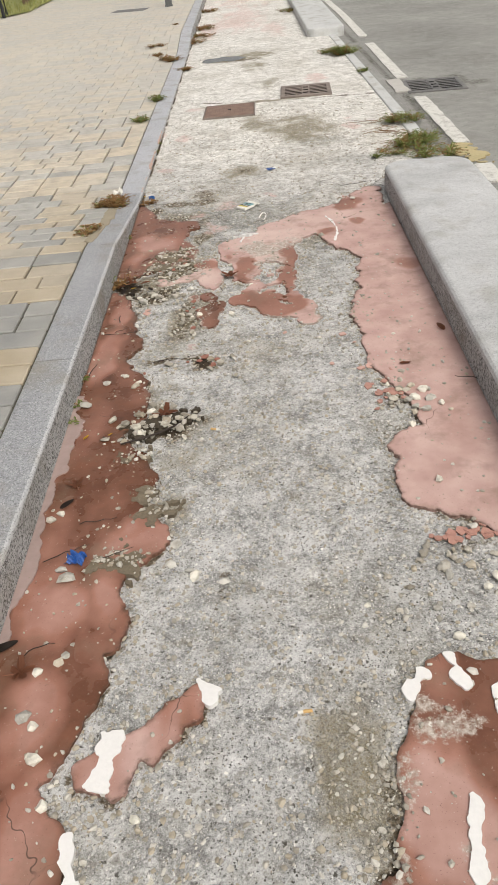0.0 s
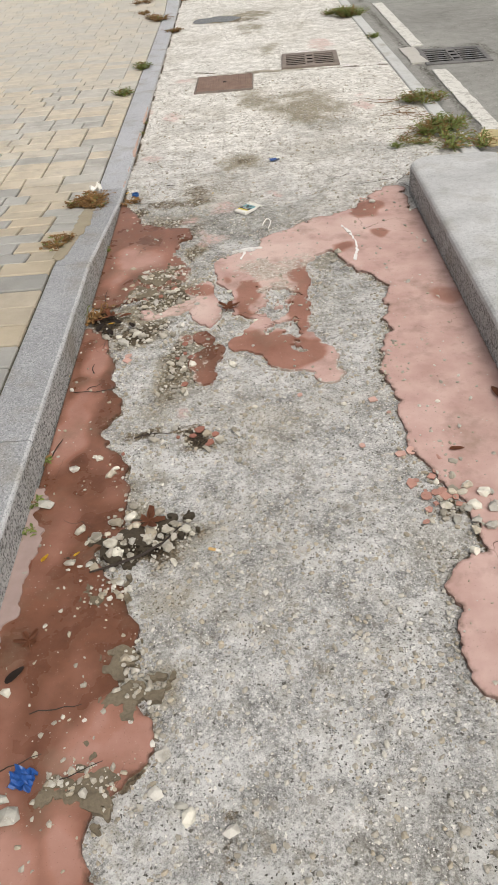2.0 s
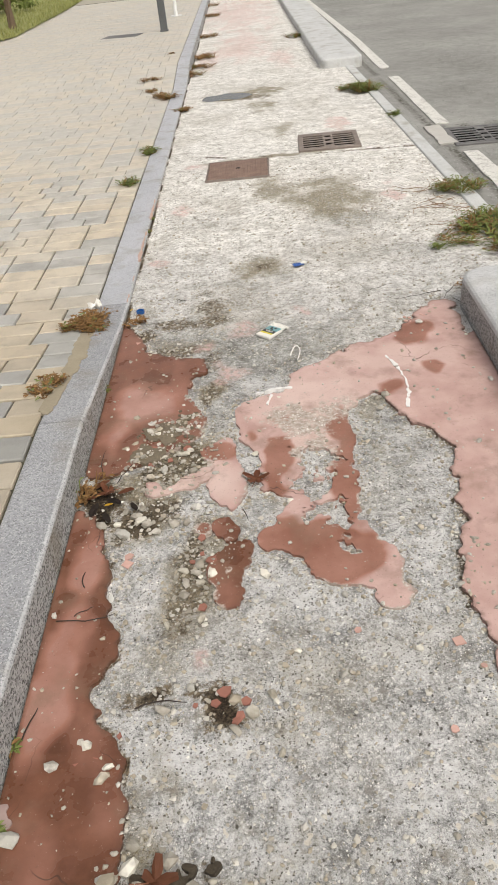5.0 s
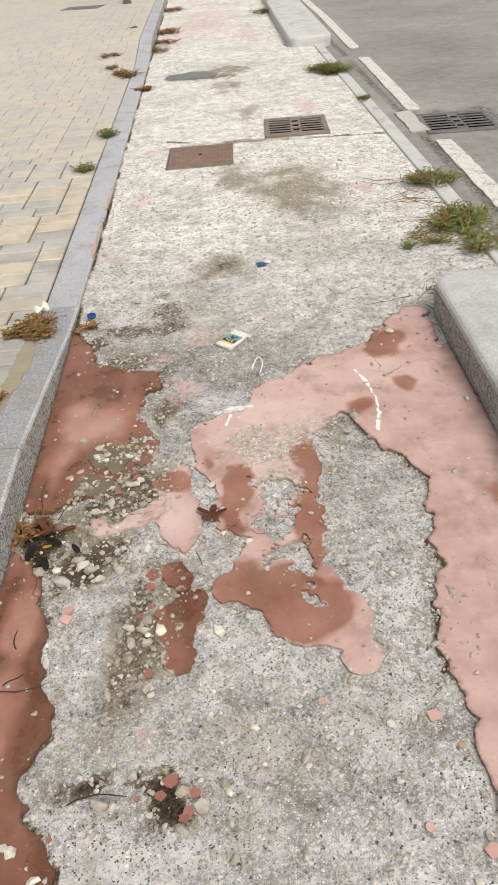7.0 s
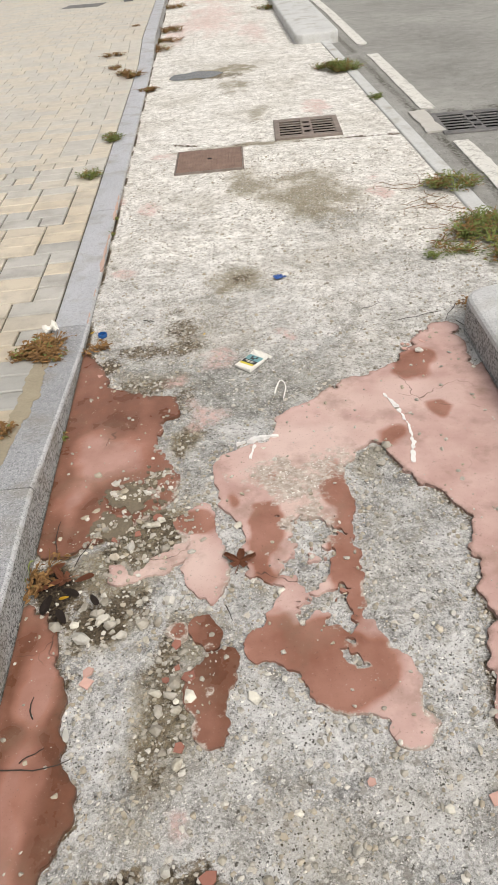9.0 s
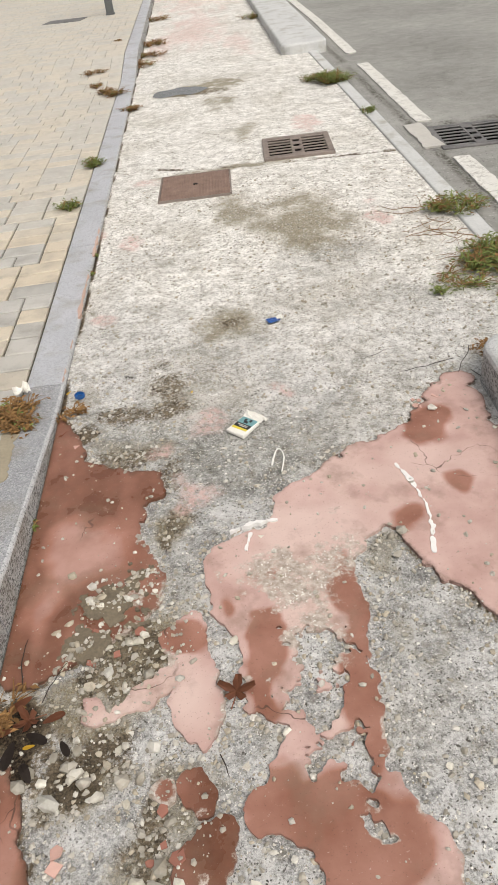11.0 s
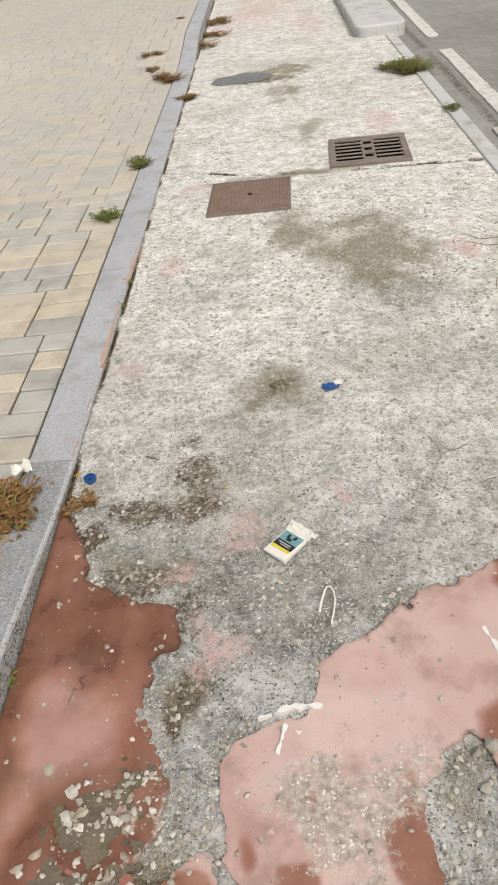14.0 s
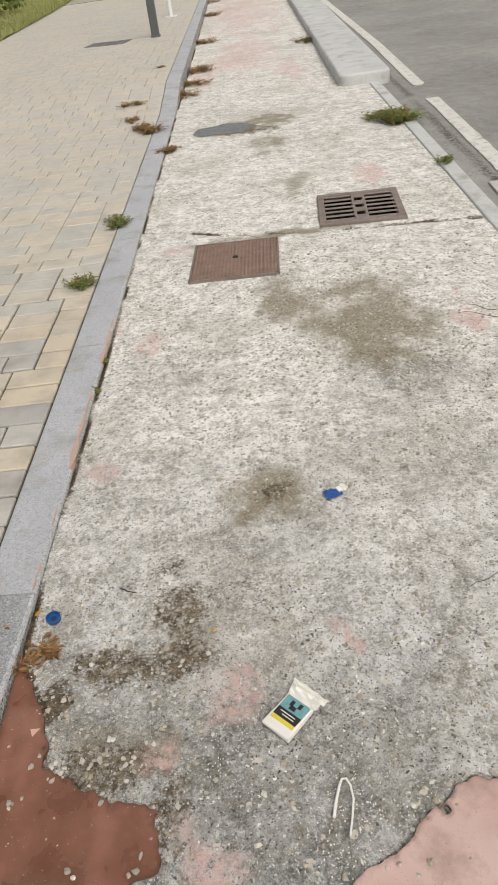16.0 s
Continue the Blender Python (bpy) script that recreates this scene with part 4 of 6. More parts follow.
def road_soil(x, y):
    joint = np.abs(x - 1.125 - .012 * fbm(x * 0, y, .25, 3, 9))
    a = np.clip(1.9 - joint / .02, 0, 1) * np.clip(.75 + fbm(x, y, .4, 3, 4), 0, 1) * (y > 3.9)
    rim = in_plate(x, y, ROAD_GRATE[0], ROAD_GRATE[1] + .05, .62, .66, -4) * np.clip(.4 + fbm(x, y, .1, 3, 2), 0, 1)
    return np.maximum(np.maximum(a, rim), spots(x, y, ((1.75, 6.5, .12, .1, .8), (1.2, 7.0, .1, .1, .6))))


tagged(grid_mesh("road", np.concatenate([np.arange(.96, 2.0, .02), np.arange(2, 14, 1.0)]), np.concatenate([np.arange(-4, 3.5, .5), np.arange(3.5, 11, .02), np.arange(11, 60, 1)]),
                 lambda x, y: ROAD_Z + np.where(x < 2, .004 * fbm(x, y, .2, 3, 2), 0), ASPHALT, dict(soil=road_soil), ROAD_GRATE[:2] + (.455, .485, -4.0)),
       "worn grey asphalt road", "road", kind="structure")

for y0, y1, w in ((3.55, 3.75, .03), (3.86, 4.2, .05), (4.68, 6.1, .05), (6.92, 9.05, .05), (9.6, 45, .052)):
    tagged(sheet("edge_line", lambda x, y: np.minimum(w - np.abs(x - 1.205 - .02 * np.clip(y - 6, -2, 6)), np.minimum(y - y0, y1 - y)) + .010 * fbm(x, y, .07, 4, 7), 1.05, 1.45, y0 - .05, y1 + .05,
                 .012 if y1 < 10 else .05, ROAD_Z + .009, ROAD_Z - .01, LINE), "chipped white painted line along the road edge", "road marking", kind="structure")
tagged(sheet("edge_line", lambda x, y: .03 - np.hypot((x - 1.16) / 2.2, (y - 4.5) / 7) + .045 * fbm(x, y, .05, 4, 3), 1.0, 1.4, 4.1, 5, .012, ROAD_Z + .008, ROAD_Z - .01,
             plain("yellowed_paint", (.48, .40, .22), .85, vary=.4)), "yellowed paint patch on the road edge", "road marking", kind="structure")
tagged(sheet("concrete_patch", lambda x, y: np.minimum(.055 - np.abs(x - 1.125), .26 - np.abs(y - 6.6)) + .02 * fbm(x, y, .1, 3, 5), 1.0, 1.25, 6.2, 7, .012, ROAD_Z + .012, ROAD_Z - .02,
             plain("pale_mortar", (.50, .48, .44), .9, vary=.3)), "broken pale mortar beside the road drain", "mortar", kind="structure")


# ---- kerbs ----
def kerb_stone(y0, y1, parent, x0, x1, level, material):
    """One dressed kerb stone with worn arrises, its top following level(y)."""
    bm = bmesh.new()
    n = max(2, int((y1 - y0) / .1))
    rows = []
    e = .009
    for k in range(n + 1):
        y = y0 + .002 + (y1 - y0 - .004) * k / n
        z = float(level(y))
        w = .0015 * noise.noise(Vector((x0 * 3, y * 6, 1)))
        shape = ((x0, -.12), (x0, z - e), (x0 + e * .35, z - e * .3), (x0 + e, z), ((x0 + x1) / 2, z + .001), (x1 - e, z), (x1 - e * .35 + w, z - e * .3), (x1 + w, z - e), (x1 + w, -.12))
        rows.append([bm.verts.new((a, y, b)) for a, b in shape])
    for u, v in zip(rows, rows[1:]):
        for k in range(len(u) - 1):
            bm.faces.new((u[k], v[k], v[k + 1], u[k + 1]))
    bm.faces.new(rows[0])
    bm.faces.new(rows[-1][::-1])
    bmesh.ops.recalc_face_normals(bm, faces=bm.faces[:])
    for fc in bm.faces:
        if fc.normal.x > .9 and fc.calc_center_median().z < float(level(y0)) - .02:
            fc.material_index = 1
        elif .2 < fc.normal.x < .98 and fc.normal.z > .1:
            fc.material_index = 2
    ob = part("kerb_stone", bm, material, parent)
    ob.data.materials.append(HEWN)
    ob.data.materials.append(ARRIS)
    return ob


kerb = tagged(empty("kerb_west", KERB_IN, 0, 0), "grey granite kerb that drops flush with the lane", "kerb", kind="structure")
kerb.matrix_world = Matrix()
joints = [-3.2, -2.15, -1.1, -.05, 1.0, 2.05, 3.1, 4.16, 5.44, 6.6, 7.8, 9.0, 10.2] + [11.3 + 1.1 * k for k in range(28)]
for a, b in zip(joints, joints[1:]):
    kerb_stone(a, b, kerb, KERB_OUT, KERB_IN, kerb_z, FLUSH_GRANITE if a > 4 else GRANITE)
tagged(sheet("kerb_paint", lambda x, y: np.minimum(.004 - np.abs(x + .806), np.minimum(y - 4.15, 5.7 - y)) + .016 * fbm(x, y * .4, .05, 3, 3), -.85, -.80, 4.1, 5.8, .006, .0165, .002, EDGE_PAINT),
       "faded orange-pink paint on the kerb edge", "paint", kind="structure")
kerb_e = tagged(empty("kerb_east"), "pale flush concrete kerb at the road edge", "kerb", kind="structure")
for a, b in ((3.9, 5.0), (5.0, 5.45), (5.45, 6.9), (6.9, 8.3), (8.3, 9.9), (9.9, 12)):
    kerb_stone(a, b, kerb_e, .90, .99, lambda y: .006 if y < 5 or y > 5.06 else .004, PALE_CAST)


def separator(y0, y1, x0, x1, height, near_round, far_round, label, skew=0.0, side=None):
    """A raised divider with rounded plan corners and a softened top edge."""
    bm = bmesh.new()
    plan = []
    for cx, cy, r, a0 in ((x1 - near_round, y0 + near_round, near_round, 270), (x1 - far_round, y1 - far_round, far_round, 0),
                          (x0 + far_round * .75, y1 - far_round * .75, far_round * .75, 90), (x0 + near_round, y0 + near_round, near_round, 180)):
        for k in range(7):
            a = radians(a0 + 15 * k)
            plan.append((cx + r * math.cos(a), cy + r * math.sin(a)))
    mx, my = (x0 + x1) / 2, (y0 + y1) / 2
    rings = []
    for inset, z in ((0, -.12), (0, height - .022), (.004, height - .010), (.012, height - .003), (.022, height), (.07, height + .003)):
        rings.append([bm.verts.new((x + (inset if x < mx else -inset), y + (inset if y < my else -inset), z)) for x, y in plan])
    for u, v in zip(rings, rings[1:]):
        for k in range(len(u)):
            bm.faces.new((u[k], u[(k + 1) % len(u)], v[(k + 1) % len(u)], v[k]))
    bm.faces.new(rings[-1])
    for v in bm.verts:
        v.co.x += skew * (v.co.y - 1.9)
    d = tagged(empty("lane_divider"), label, "kerb", group="lane dividers")
    cuts = [y0 - .1] + [y for y in np.arange(y0 + 1.15, y1 - .6, 1.15)] + [y1 + .1]
    for a, b in zip(cuts, cuts[1:]):
        one = bm.copy()
        for y, way in ((a + .0006, -1), (b - .0006, 1)):
            made = bmesh.ops.bisect_plane(one, geom=one.verts[:] + one.edges[:] + one.faces[:], plane_co=(0, y, 0), plane_no=(0, way, 0), clear_outer=True)["geom_cut"]
            rim = [e for e in made if isinstance(e, bmesh.types.BMEdge)]
            if rim:
                bmesh.ops.edgeloop_fill(one, edges=rim)
        one.normal_update()
        for fc in one.faces:
            fc.material_index = 1 if abs(fc.normal.z) < .3 else 0
        part("segment", one, side or CAST_STONE, d).data.materials.append(side or HEWN)
    bm.free()
    return d


separator(-3.0, 3.93, .50, .95, .125, .05, .13, "long raised grey stone lane divider with rounded end", .022)
separator(9.86, 34, .545, 1.0, .09, .11, .05, "long raised pale stone lane divider beside the road", .012, PALE_CAST)


# ---- drains and covers ----
def drain_grate(name, cx, cy, w, l, turn, z, iron, pit_depth, label):
    """A square cast-iron grate: rim, two rows of bars, a pierced middle web, over a dark pit."""
    g = tagged(empty(name, cx, cy, z, turn), label, "drain grate", group="drain grates")
    rim = .035
    bm = bmesh.new()
    for x0, x1, y0, y1 in ((-w / 2, w / 2, -l / 2, -l / 2 + rim), (-w / 2, w / 2, l / 2 - rim, l / 2), (-w / 2, -w / 2 + rim, -l / 2 + rim, l / 2 - rim), (w / 2 - rim, w / 2, -l / 2 + rim, l / 2 - rim)):
        block(x0, x1, y0, y1, -.03, .006, .002, 1, bm)
    part("frame", bm, iron, g)
    # web with three oval holes
    bm = bmesh.new()
    ys = [-l / 2 + rim, -.135, -.085, -.025, .025, .085, .135, l / 2 - rim]
    for k in range(0, len(ys) - 1, 2):
        block(-.035, .035, ys[k], ys[k + 1], .001, .006, .0015, 1, bm)
    block(-.035, -.022, -l / 2 + rim, l / 2 - rim, -.03, .004, 0, 1, bm)
    block(.022, .035, -l / 2 + rim, l / 2 - rim, -.03, .004, 0, 1, bm)
    part("web", bm, iron, g)
    count = 7
    gap = (l - 2 * rim) / (count - .35)
    for side in (-1, 1):
        for k in range(count):
            y = -l / 2 + rim + gap * (k + .32)
            x0, x1 = sorted((side * .035, side * (w / 2 - rim)))
            part("bar", block(x0, x1, y - gap * .19, y + gap * .19, .0005, .005, .0015, 1), iron, g)
    # shallow box whose unlit depth is painted on with the near-black material
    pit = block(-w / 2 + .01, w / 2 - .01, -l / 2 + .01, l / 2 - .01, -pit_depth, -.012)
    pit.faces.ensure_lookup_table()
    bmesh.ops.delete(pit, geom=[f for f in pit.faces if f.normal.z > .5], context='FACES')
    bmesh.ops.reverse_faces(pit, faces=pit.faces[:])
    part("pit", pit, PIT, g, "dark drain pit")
    return g


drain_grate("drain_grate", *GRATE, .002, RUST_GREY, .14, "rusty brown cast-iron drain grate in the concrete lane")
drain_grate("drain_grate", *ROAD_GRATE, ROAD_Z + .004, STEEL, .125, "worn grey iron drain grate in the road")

cx, cy, w, l, turn = COVER
cover = tagged(empty("access_cover", cx, cy, .003, turn), "rusty brown ribbed iron access cover in the concrete lane", "manhole cover")
bm = bmesh.new()
for x0, x1, y0, y1 in ((-w / 2, w / 2, -l / 2, -l / 2 + .008), (-w / 2, w / 2, l / 2 - .008, l / 2), (-w / 2, -w / 2 + .008, -l / 2, l / 2), (w / 2 - .008, w / 2, -l / 2, l / 2)):
    block(x0, x1, y0, y1, -.02, .004, 0, 1, bm)
part("frame", bm, RUST_GREY, cover)
part("plate", block(-w / 2 + .010, w / 2 - .010, -l / 2 + .010, l / 2 - .010, -.02, .002, .001, 1), RUST, cover)
rib = block(-.0045, .0045, -l / 2 + .012, l / 2 - .012, 0, .0065, .0015, 1)
first = part("rib", rib, RUST, cover)
for k in range(23):
    r = first if k == 0 else new("rib", first.data)
    r.parent = cover
    r.location.x = -w / 2 + .018 + k * (w - .036) / 22
# solid near-black disc in place of a hole, its shade put into the colour
part("key_hole_disc", rod([(0, .01, .004), (0, .01, .0075)], .013, 10), PIT, cover)

far_cover = tagged(link("access_cover", block(-.3, .3, -.2, .2, -.03, .004, .004), STEEL), "flat grey access cover set in the pavement", "manhole cover")
far_cover.matrix_world = pose(-2.05, 14.45, TOP, 0, 0, -12)


# ---- weeds ----
def tuft(x, y, z, radius, height, blades, dry, label, flat=0.5, seed=0):
    """A weed tuft of many thin curved blades in green and dry brown."""
    rng = random.Random(seed)
    t = tagged(empty("weed_tuft", x, y, z), label, "weed", group="weed tufts")
    hubs = [(radius * .62 * math.sqrt(rng.random()) * math.cos(a), radius * .62 * math.sqrt(rng.random()) * math.sin(a)) for a in [rng.uniform(0, 6.28) for _ in range(4 + int(radius * 30))]]
    for name, share, material in (("green_foliage", 1 - dry, GREEN), ("dry_foliage", dry, DRY)):
        verts, faces = [], []
        for _ in range(int(blades * share * .72)):
            a, r0 = rng.uniform(0, 2 * math.pi), radius * .12 * rng.random()
            hx, hy = rng.choice(hubs)
            b = a + rng.uniform(-.9, .9)
            run, rise = radius * rng.uniform(.15, .5), height * .8 * rng.uniform(.35, 1.0) * (1 - flat * rng.random())
            px, py = hx + r0 * math.cos(a), hy + r0 * math.sin(a)
            wd = rng.uniform(.0012, .003) * (1 + radius * 3)
            nx, ny = -math.sin(b) * wd, math.cos(b) * wd
            base = len(verts)
            bend = rng.uniform(-.5, .5) * run
            for s in (0, .4, .75, 1):
                u = run * s
                qx, qy = px + u * math.cos(b) - bend * s * s * math.sin(b), py + u * math.sin(b) + bend * s * s * math.cos(b)
                qz = rise * (1.9 * s - .95 * s * s) if s < .9 else rise * .82
                k = 1 - s * .85
                verts += [(qx - nx * k, qy - ny * k, qz), (qx + nx * k, qy + ny * k, qz + .0006)]
            faces += [(base + 2 * i, base + 2 * i + 1, base + 2 * i + 3, base + 2 * i + 2) for i in range(3)]
            # small side leaves
            for s in (.5, .8):
                if rng.random() < .6:
                    u = run * s
                    c0 = (px + u * math.cos(b), py + u * math.sin(b), rise * .75)
                    d = b + rng.choice((-1, 1)) * rng.uniform(.6, 1.3)
                    ln = rng.uniform(.012, .022) * (1 + radius * 2)
                    i0 = len(verts)
                    ex, ey = math.cos(d) * ln, math.sin(d) * ln
                    verts += [c0, (c0[0] + ex * .5 - ey * .22, c0[1] + ey * .5 + ex * .22, c0[2] + .004), (c0[0] + ex, c0[1] + ey, c0[2] + .002), (c0[0] + ex * .5 + ey * .22, c0[1] + ey * .5 - ex * .22, c0[2] + .004)]
                    faces.append((i0, i0 + 1, i0 + 2, i0 + 3))
        if faces:
            pydata(name, verts, faces, material, t)
    return t


RUSTY, GREENISH, MIXED = "low rust-brown weed tuft at the kerb", "green weed tuft in the paving joint", "sprawling green weed tuft at the lane edge"
WEEDS = ((-.92, 3.98, .02, .14, .06, 420, .92, RUSTY), (-1.0, 3.95, .02, .09, .05, 160, .9, RUSTY), (-.97, 3.36, .08, .09, .05, 150, .85, "dry straw-coloured weed tuft on the pavement"), (-1.0, 6.05, .01, .10, .07, 200, .15, GREENISH), (-.95, 6.85, .01, .11, .07, 230, .2, GREENISH),
         (-.99, 9.06, .01, .20, .07, 380, .93, RUSTY), (-.81, 8.38, 0, .13, .05, 220, .9, RUSTY), (-1.22, 10.0, .05, .15, .05, 150, .92, RUSTY), (-1.18, 9.5, .01, .12, .04, 150, .92, RUSTY), (-.79, 10.38, .0, .24, .08, 420, .93, RUSTY),
         (-.66, 10.95, 0, .2, .06, 260, .92, RUSTY), (-.66, 11.75, 0, .24, .08, 320, .9, RUSTY), (-.66, 14.1, 0, .26, .07, 260, .9, RUSTY), (-.72, 17.6, 0, .3, .1, 260, .9, RUSTY), (-.74, 20.2, 0, .3, .1, 200, .9, RUSTY), (-1.1, 11.6, .1, .1, .04, 90, .92, RUSTY),
         (.90, 8.45, 0, .25, .11, 750, .25, MIXED), (.80, 8.55, 0, .2, .06, 200, .35, MIXED), (.93, 7.24, 0, .09, .06, 120, .1, "small green weed at the flush kerb"), (.91, 5.30, 0, .17, .08, 420, .35, MIXED), (.87, 4.68, 0, .22, .09, 620, .3, MIXED),
         (.96, 4.42, 0, .2, .06, 320, .35, MIXED), (.72, 4.55, 0, .16, .03, 130, .5, MIXED), (.60, 4.46, 0, .06, .03, 60, .1, "small green weed on the lane"), (.56, 12.9, 0, .24, .08, 260, .5, RUSTY), (.62, 4.02, 0, .07, .03, 60, .92, RUSTY),
         (-.76, 2.88, 0, .10, .05, 90, .9, "dead weed in dark soil at the kerb"), (-.77, 3.98, 0, .07, .03, 80, 1.0, "orange-brown dead weed at the kerb"), (-.80, 1.92, .0, .03, .03, 40, .1, "tiny green weed at the kerb foot"), (-.79, 1.82, 0, .03, .02, 40, .1, "tiny green weed at the kerb foot"),
         (-.80, 2.1, 0, .025, .02, 25, .2, "tiny green weed at the kerb foot"), (-.8, 3.45, 0, .02, .02, 25, .2, "tiny green weed at the kerb foot"), (-.8, 5.1, 0, .025, .02, 30, .2, "tiny green weed at the kerb foot"), (-.8, 5.32, 0, .02, .02, 30, .2, "tiny green weed at the kerb foot"))
for i, (x, y, z, r, h, n, dry, label) in enumerate(WEEDS):
    tuft(x, y, z, r, h, n, dry, label, seed=100 + i)


def wander(x, y, angle, length, steps, rng, wiggle=.35, z=.006):
    pts = [(x, y, z)]
    for _ in range(steps):
        angle += rng.uniform(-wiggle, wiggle)
        x, y = x + math.cos(angle) * length / steps, y + math.sin(angle) * length / steps
        pts.append((x, y, z + rng.uniform(0, .006)))
    return pts


rng = random.Random(5)
for i in range(20):
    x, y, a, ln = rng.uniform(.74, .92), rng.uniform(4.25, 5.45), rng.uniform(2.3, 4.2), rng.uniform(.12, .3)
    tagged(link("dry_runner", rod(wander(x, y, a, ln, 7, rng, .7), [.0017] * 4 + [.0014, .0012, .001, .0007], 4), DRY), "thin dry weed runner lying on the concrete", "twig", group="dry runners")
for x, y, a, ln, r in ((.57, 4.05, 4.4, .18, .003), (.53, 3.9, 4.9, .16, .003), (.5, 3.98, 3.6, .2, .0025), (.22, 4.05, .7, .1, .002), (-.59, 4.15, -.5, .05, .004), (-.77, 2.4, .0, .14, .0035), (-.73, 2.41, .5, .05, .003), (-.33, 2.735, -1.2, .05, .003),
                       (-.56, 2.15, .5, .11, .004), (.5, 1.87, 3.0, .07, .003), (-.68, 1.33, .2, .1, .003), (-.75, 1.2, .3, .12, .003), (-.6, 1.2, .35, .08, .0025), (-.72, 2.5, 2.2, .05, .004), (-.78, 2.1, 1.1, .07, .004),
                       (-.74, 2.95, 1.8, .12, .003), (-.69, 2.9, 1.4, .1, .0025), (.52, 3.3, -1.3, .12, .003), (-.73, .92, .6, .07, .003)):
    tagged(link("twig", rod(wander(x, y, a, ln, 6, rng, .25, .011), [.42 * r, .42 * r, .42 * r, r * .4, r * .36, r * .3, r * .2], 5), TWIG), "thin dark fallen twig on the lane", "twig", group="fallen twigs")

tagged(link("twig", rod([(-.615, 1.672, .012), (-.56, 1.685, .016), (-.50, 1.708, .017), (-.45, 1.745, .015), (-.415, 1.795, .012)], [.002, .0032, .0034, .003, .0016], 6), TWIG), "long curved black twig on rubble", "twig", group="fallen twigs")


# ---- stones ----
def stone_points(rng, sx, sy, sz, rough=.22):
    bm = bmesh.new()
    bmesh.ops.create_icosphere(bm, subdivisions=1, radius=1)
    off = Vector((rng.uniform(0, 99), rng.uniform(0, 99), rng.uniform(0, 99)))
    planes = [(Vector((rng.gauss(0, 1), rng.gauss(0, 1), rng.gauss(0, .7))).normalized(), rng.uniform(.45, .8)) for _ in range(5)]
    for v in bm.verts:
        for n, d in planes:
            over = v.co.dot(n) - d
            if over > 0:
                v.co -= n * over
        v.co *= 1 + rough * noise.noise(v.co * 1.7 + off)
        v.co = Vector((v.co.x * sx, v.co.y * sy, v.co.z * sz))
    return bm


shapes, dirty_shapes = [], []
for k in range(16):
    bm = stone_points(rng, 1, rng.uniform(.6, .85), rng.uniform(.38, .55))
    me = bpy.data.meshes.new("stone")
    bm.to_mesh(me)
    bm.free()
    me.materials.append(STONE if k < 8 else DIRTY_STONE)
    (shapes if k < 8 else dirty_shapes).append(me)


ON_COAT, ON_LANE, HEAP = "pale broken stone lying on the red coating", "pale broken stone loose on the concrete lane", "dirty broken stone in a heap of rubble"


STONES, RUBBLE = [], []


def stone(x, y, size, label, z=0.0):
    """A loose stone; past the first few hundred they go into the joined rubble."""
    mesh = rng.choice(shapes if label is not HEAP or rng.random() < .2 else dirty_shapes)
    m = pose(x, y, z + size * .25, rng.uniform(-12, 12), rng.uniform(-12, 12), rng.uniform(0, 360)) @ Matrix.Scale(size, 4)
    if len(STONES) >= 290:
        RUBBLE.append((mesh, m))
        return
    ob = new("stone", mesh)
    ob.matrix_world = m
    STONES.append(tagged(ob, label, "stone", group="loose stones"))


BIG = ((-.70, .77, .022), (-.675, .75, .016), (-.66, .68, .022), (-.62, .59, .017), (-.45, .56, .015), (-.69, .88, .017), (-.65, .90, .016), (-.64, .915, .014), (.27, 1.40, .016), (-.42, 1.24, .022), (-.37, 1.13, .022), (-.385, 1.145, .016), (-.76, 1.91, .028),
       (.2, .81, .015), (-.76, 1.36, .019), (-.74, 1.38, .015), (-.71, 2.04, .02), (-.61, 2.01, .019), (-.60, 2.03, .015), (.25, 1.85, .016), (.32, 1.84, .022), (.29, 1.87, .018), (.24, 1.76, .018), (.27, 1.79, .014), (-.65, 2.08, .016), (-.54, 1.85, .022),
       (-.49, 1.80, .024), (-.56, 1.73, .024), (-.58, 1.76, .02), (-.62, 1.70, .014), (-.54, 1.81, .017), (-.22, 2.27, .011), (-.65, 2.69, .026), (-.67, 2.73, .015), (-.68, 1.14, .03), (-.70, 1.17, .02), (.36, 2.95, .013), (.49, 3.28, .018), (.17, 2.42, .015),
       (-.28, 2.5, .022), (-.2, 2.77, .014), (.36, 3.73, .02), (.45, 3.7, .01), (.4, 3.62, .009), (.5, 3.6, .009), (.28, 3.45, .01), (.42, 2.0, .012), (.33, 2.1, .009), (.22, 1.07, .02), (.27, 1.09, .018), (.32, 1.05, .016), (.29, 1.02, .015), (.17, .98, .016), (.2, .9, .018),
       (-.2, 3.3, .012), (-.02, 3.47, .012), (-.16, 2.35, .009), (.12, 2.35, .011), (.04, 2.25, .013), (-.5, 3.44, .011), (-.51, 3.36, .014), (.02, 1.0, .012), (.06, .95, .01), (-.1, .98, .009), (.07, 1.35, .009), (-.02, 3.67, .008), (-.78, 2.42, .012), (.29, 1.80, .024), (.33, 1.79, .021), (.31, 1.73, .02), (.27, 1.72, .016), (.36, 1.76, .017), (.34, 1.84, .013), (.22, 1.90, .012), (.28, 1.75, .015), (.38, 1.72, .011), (.25, 1.66, .018),
       (-.43, 1.17, .02), (-.30, 1.10, .02), (-.13, 2.20, .013), (-.10, 2.42, .014), (.2, 2.5, .012), (-.45, 2.2, .015), (.3, 2.22, .01), (.12, 2.62, .012), (.16, 2.66, .011), (.08, 2.66, .01))
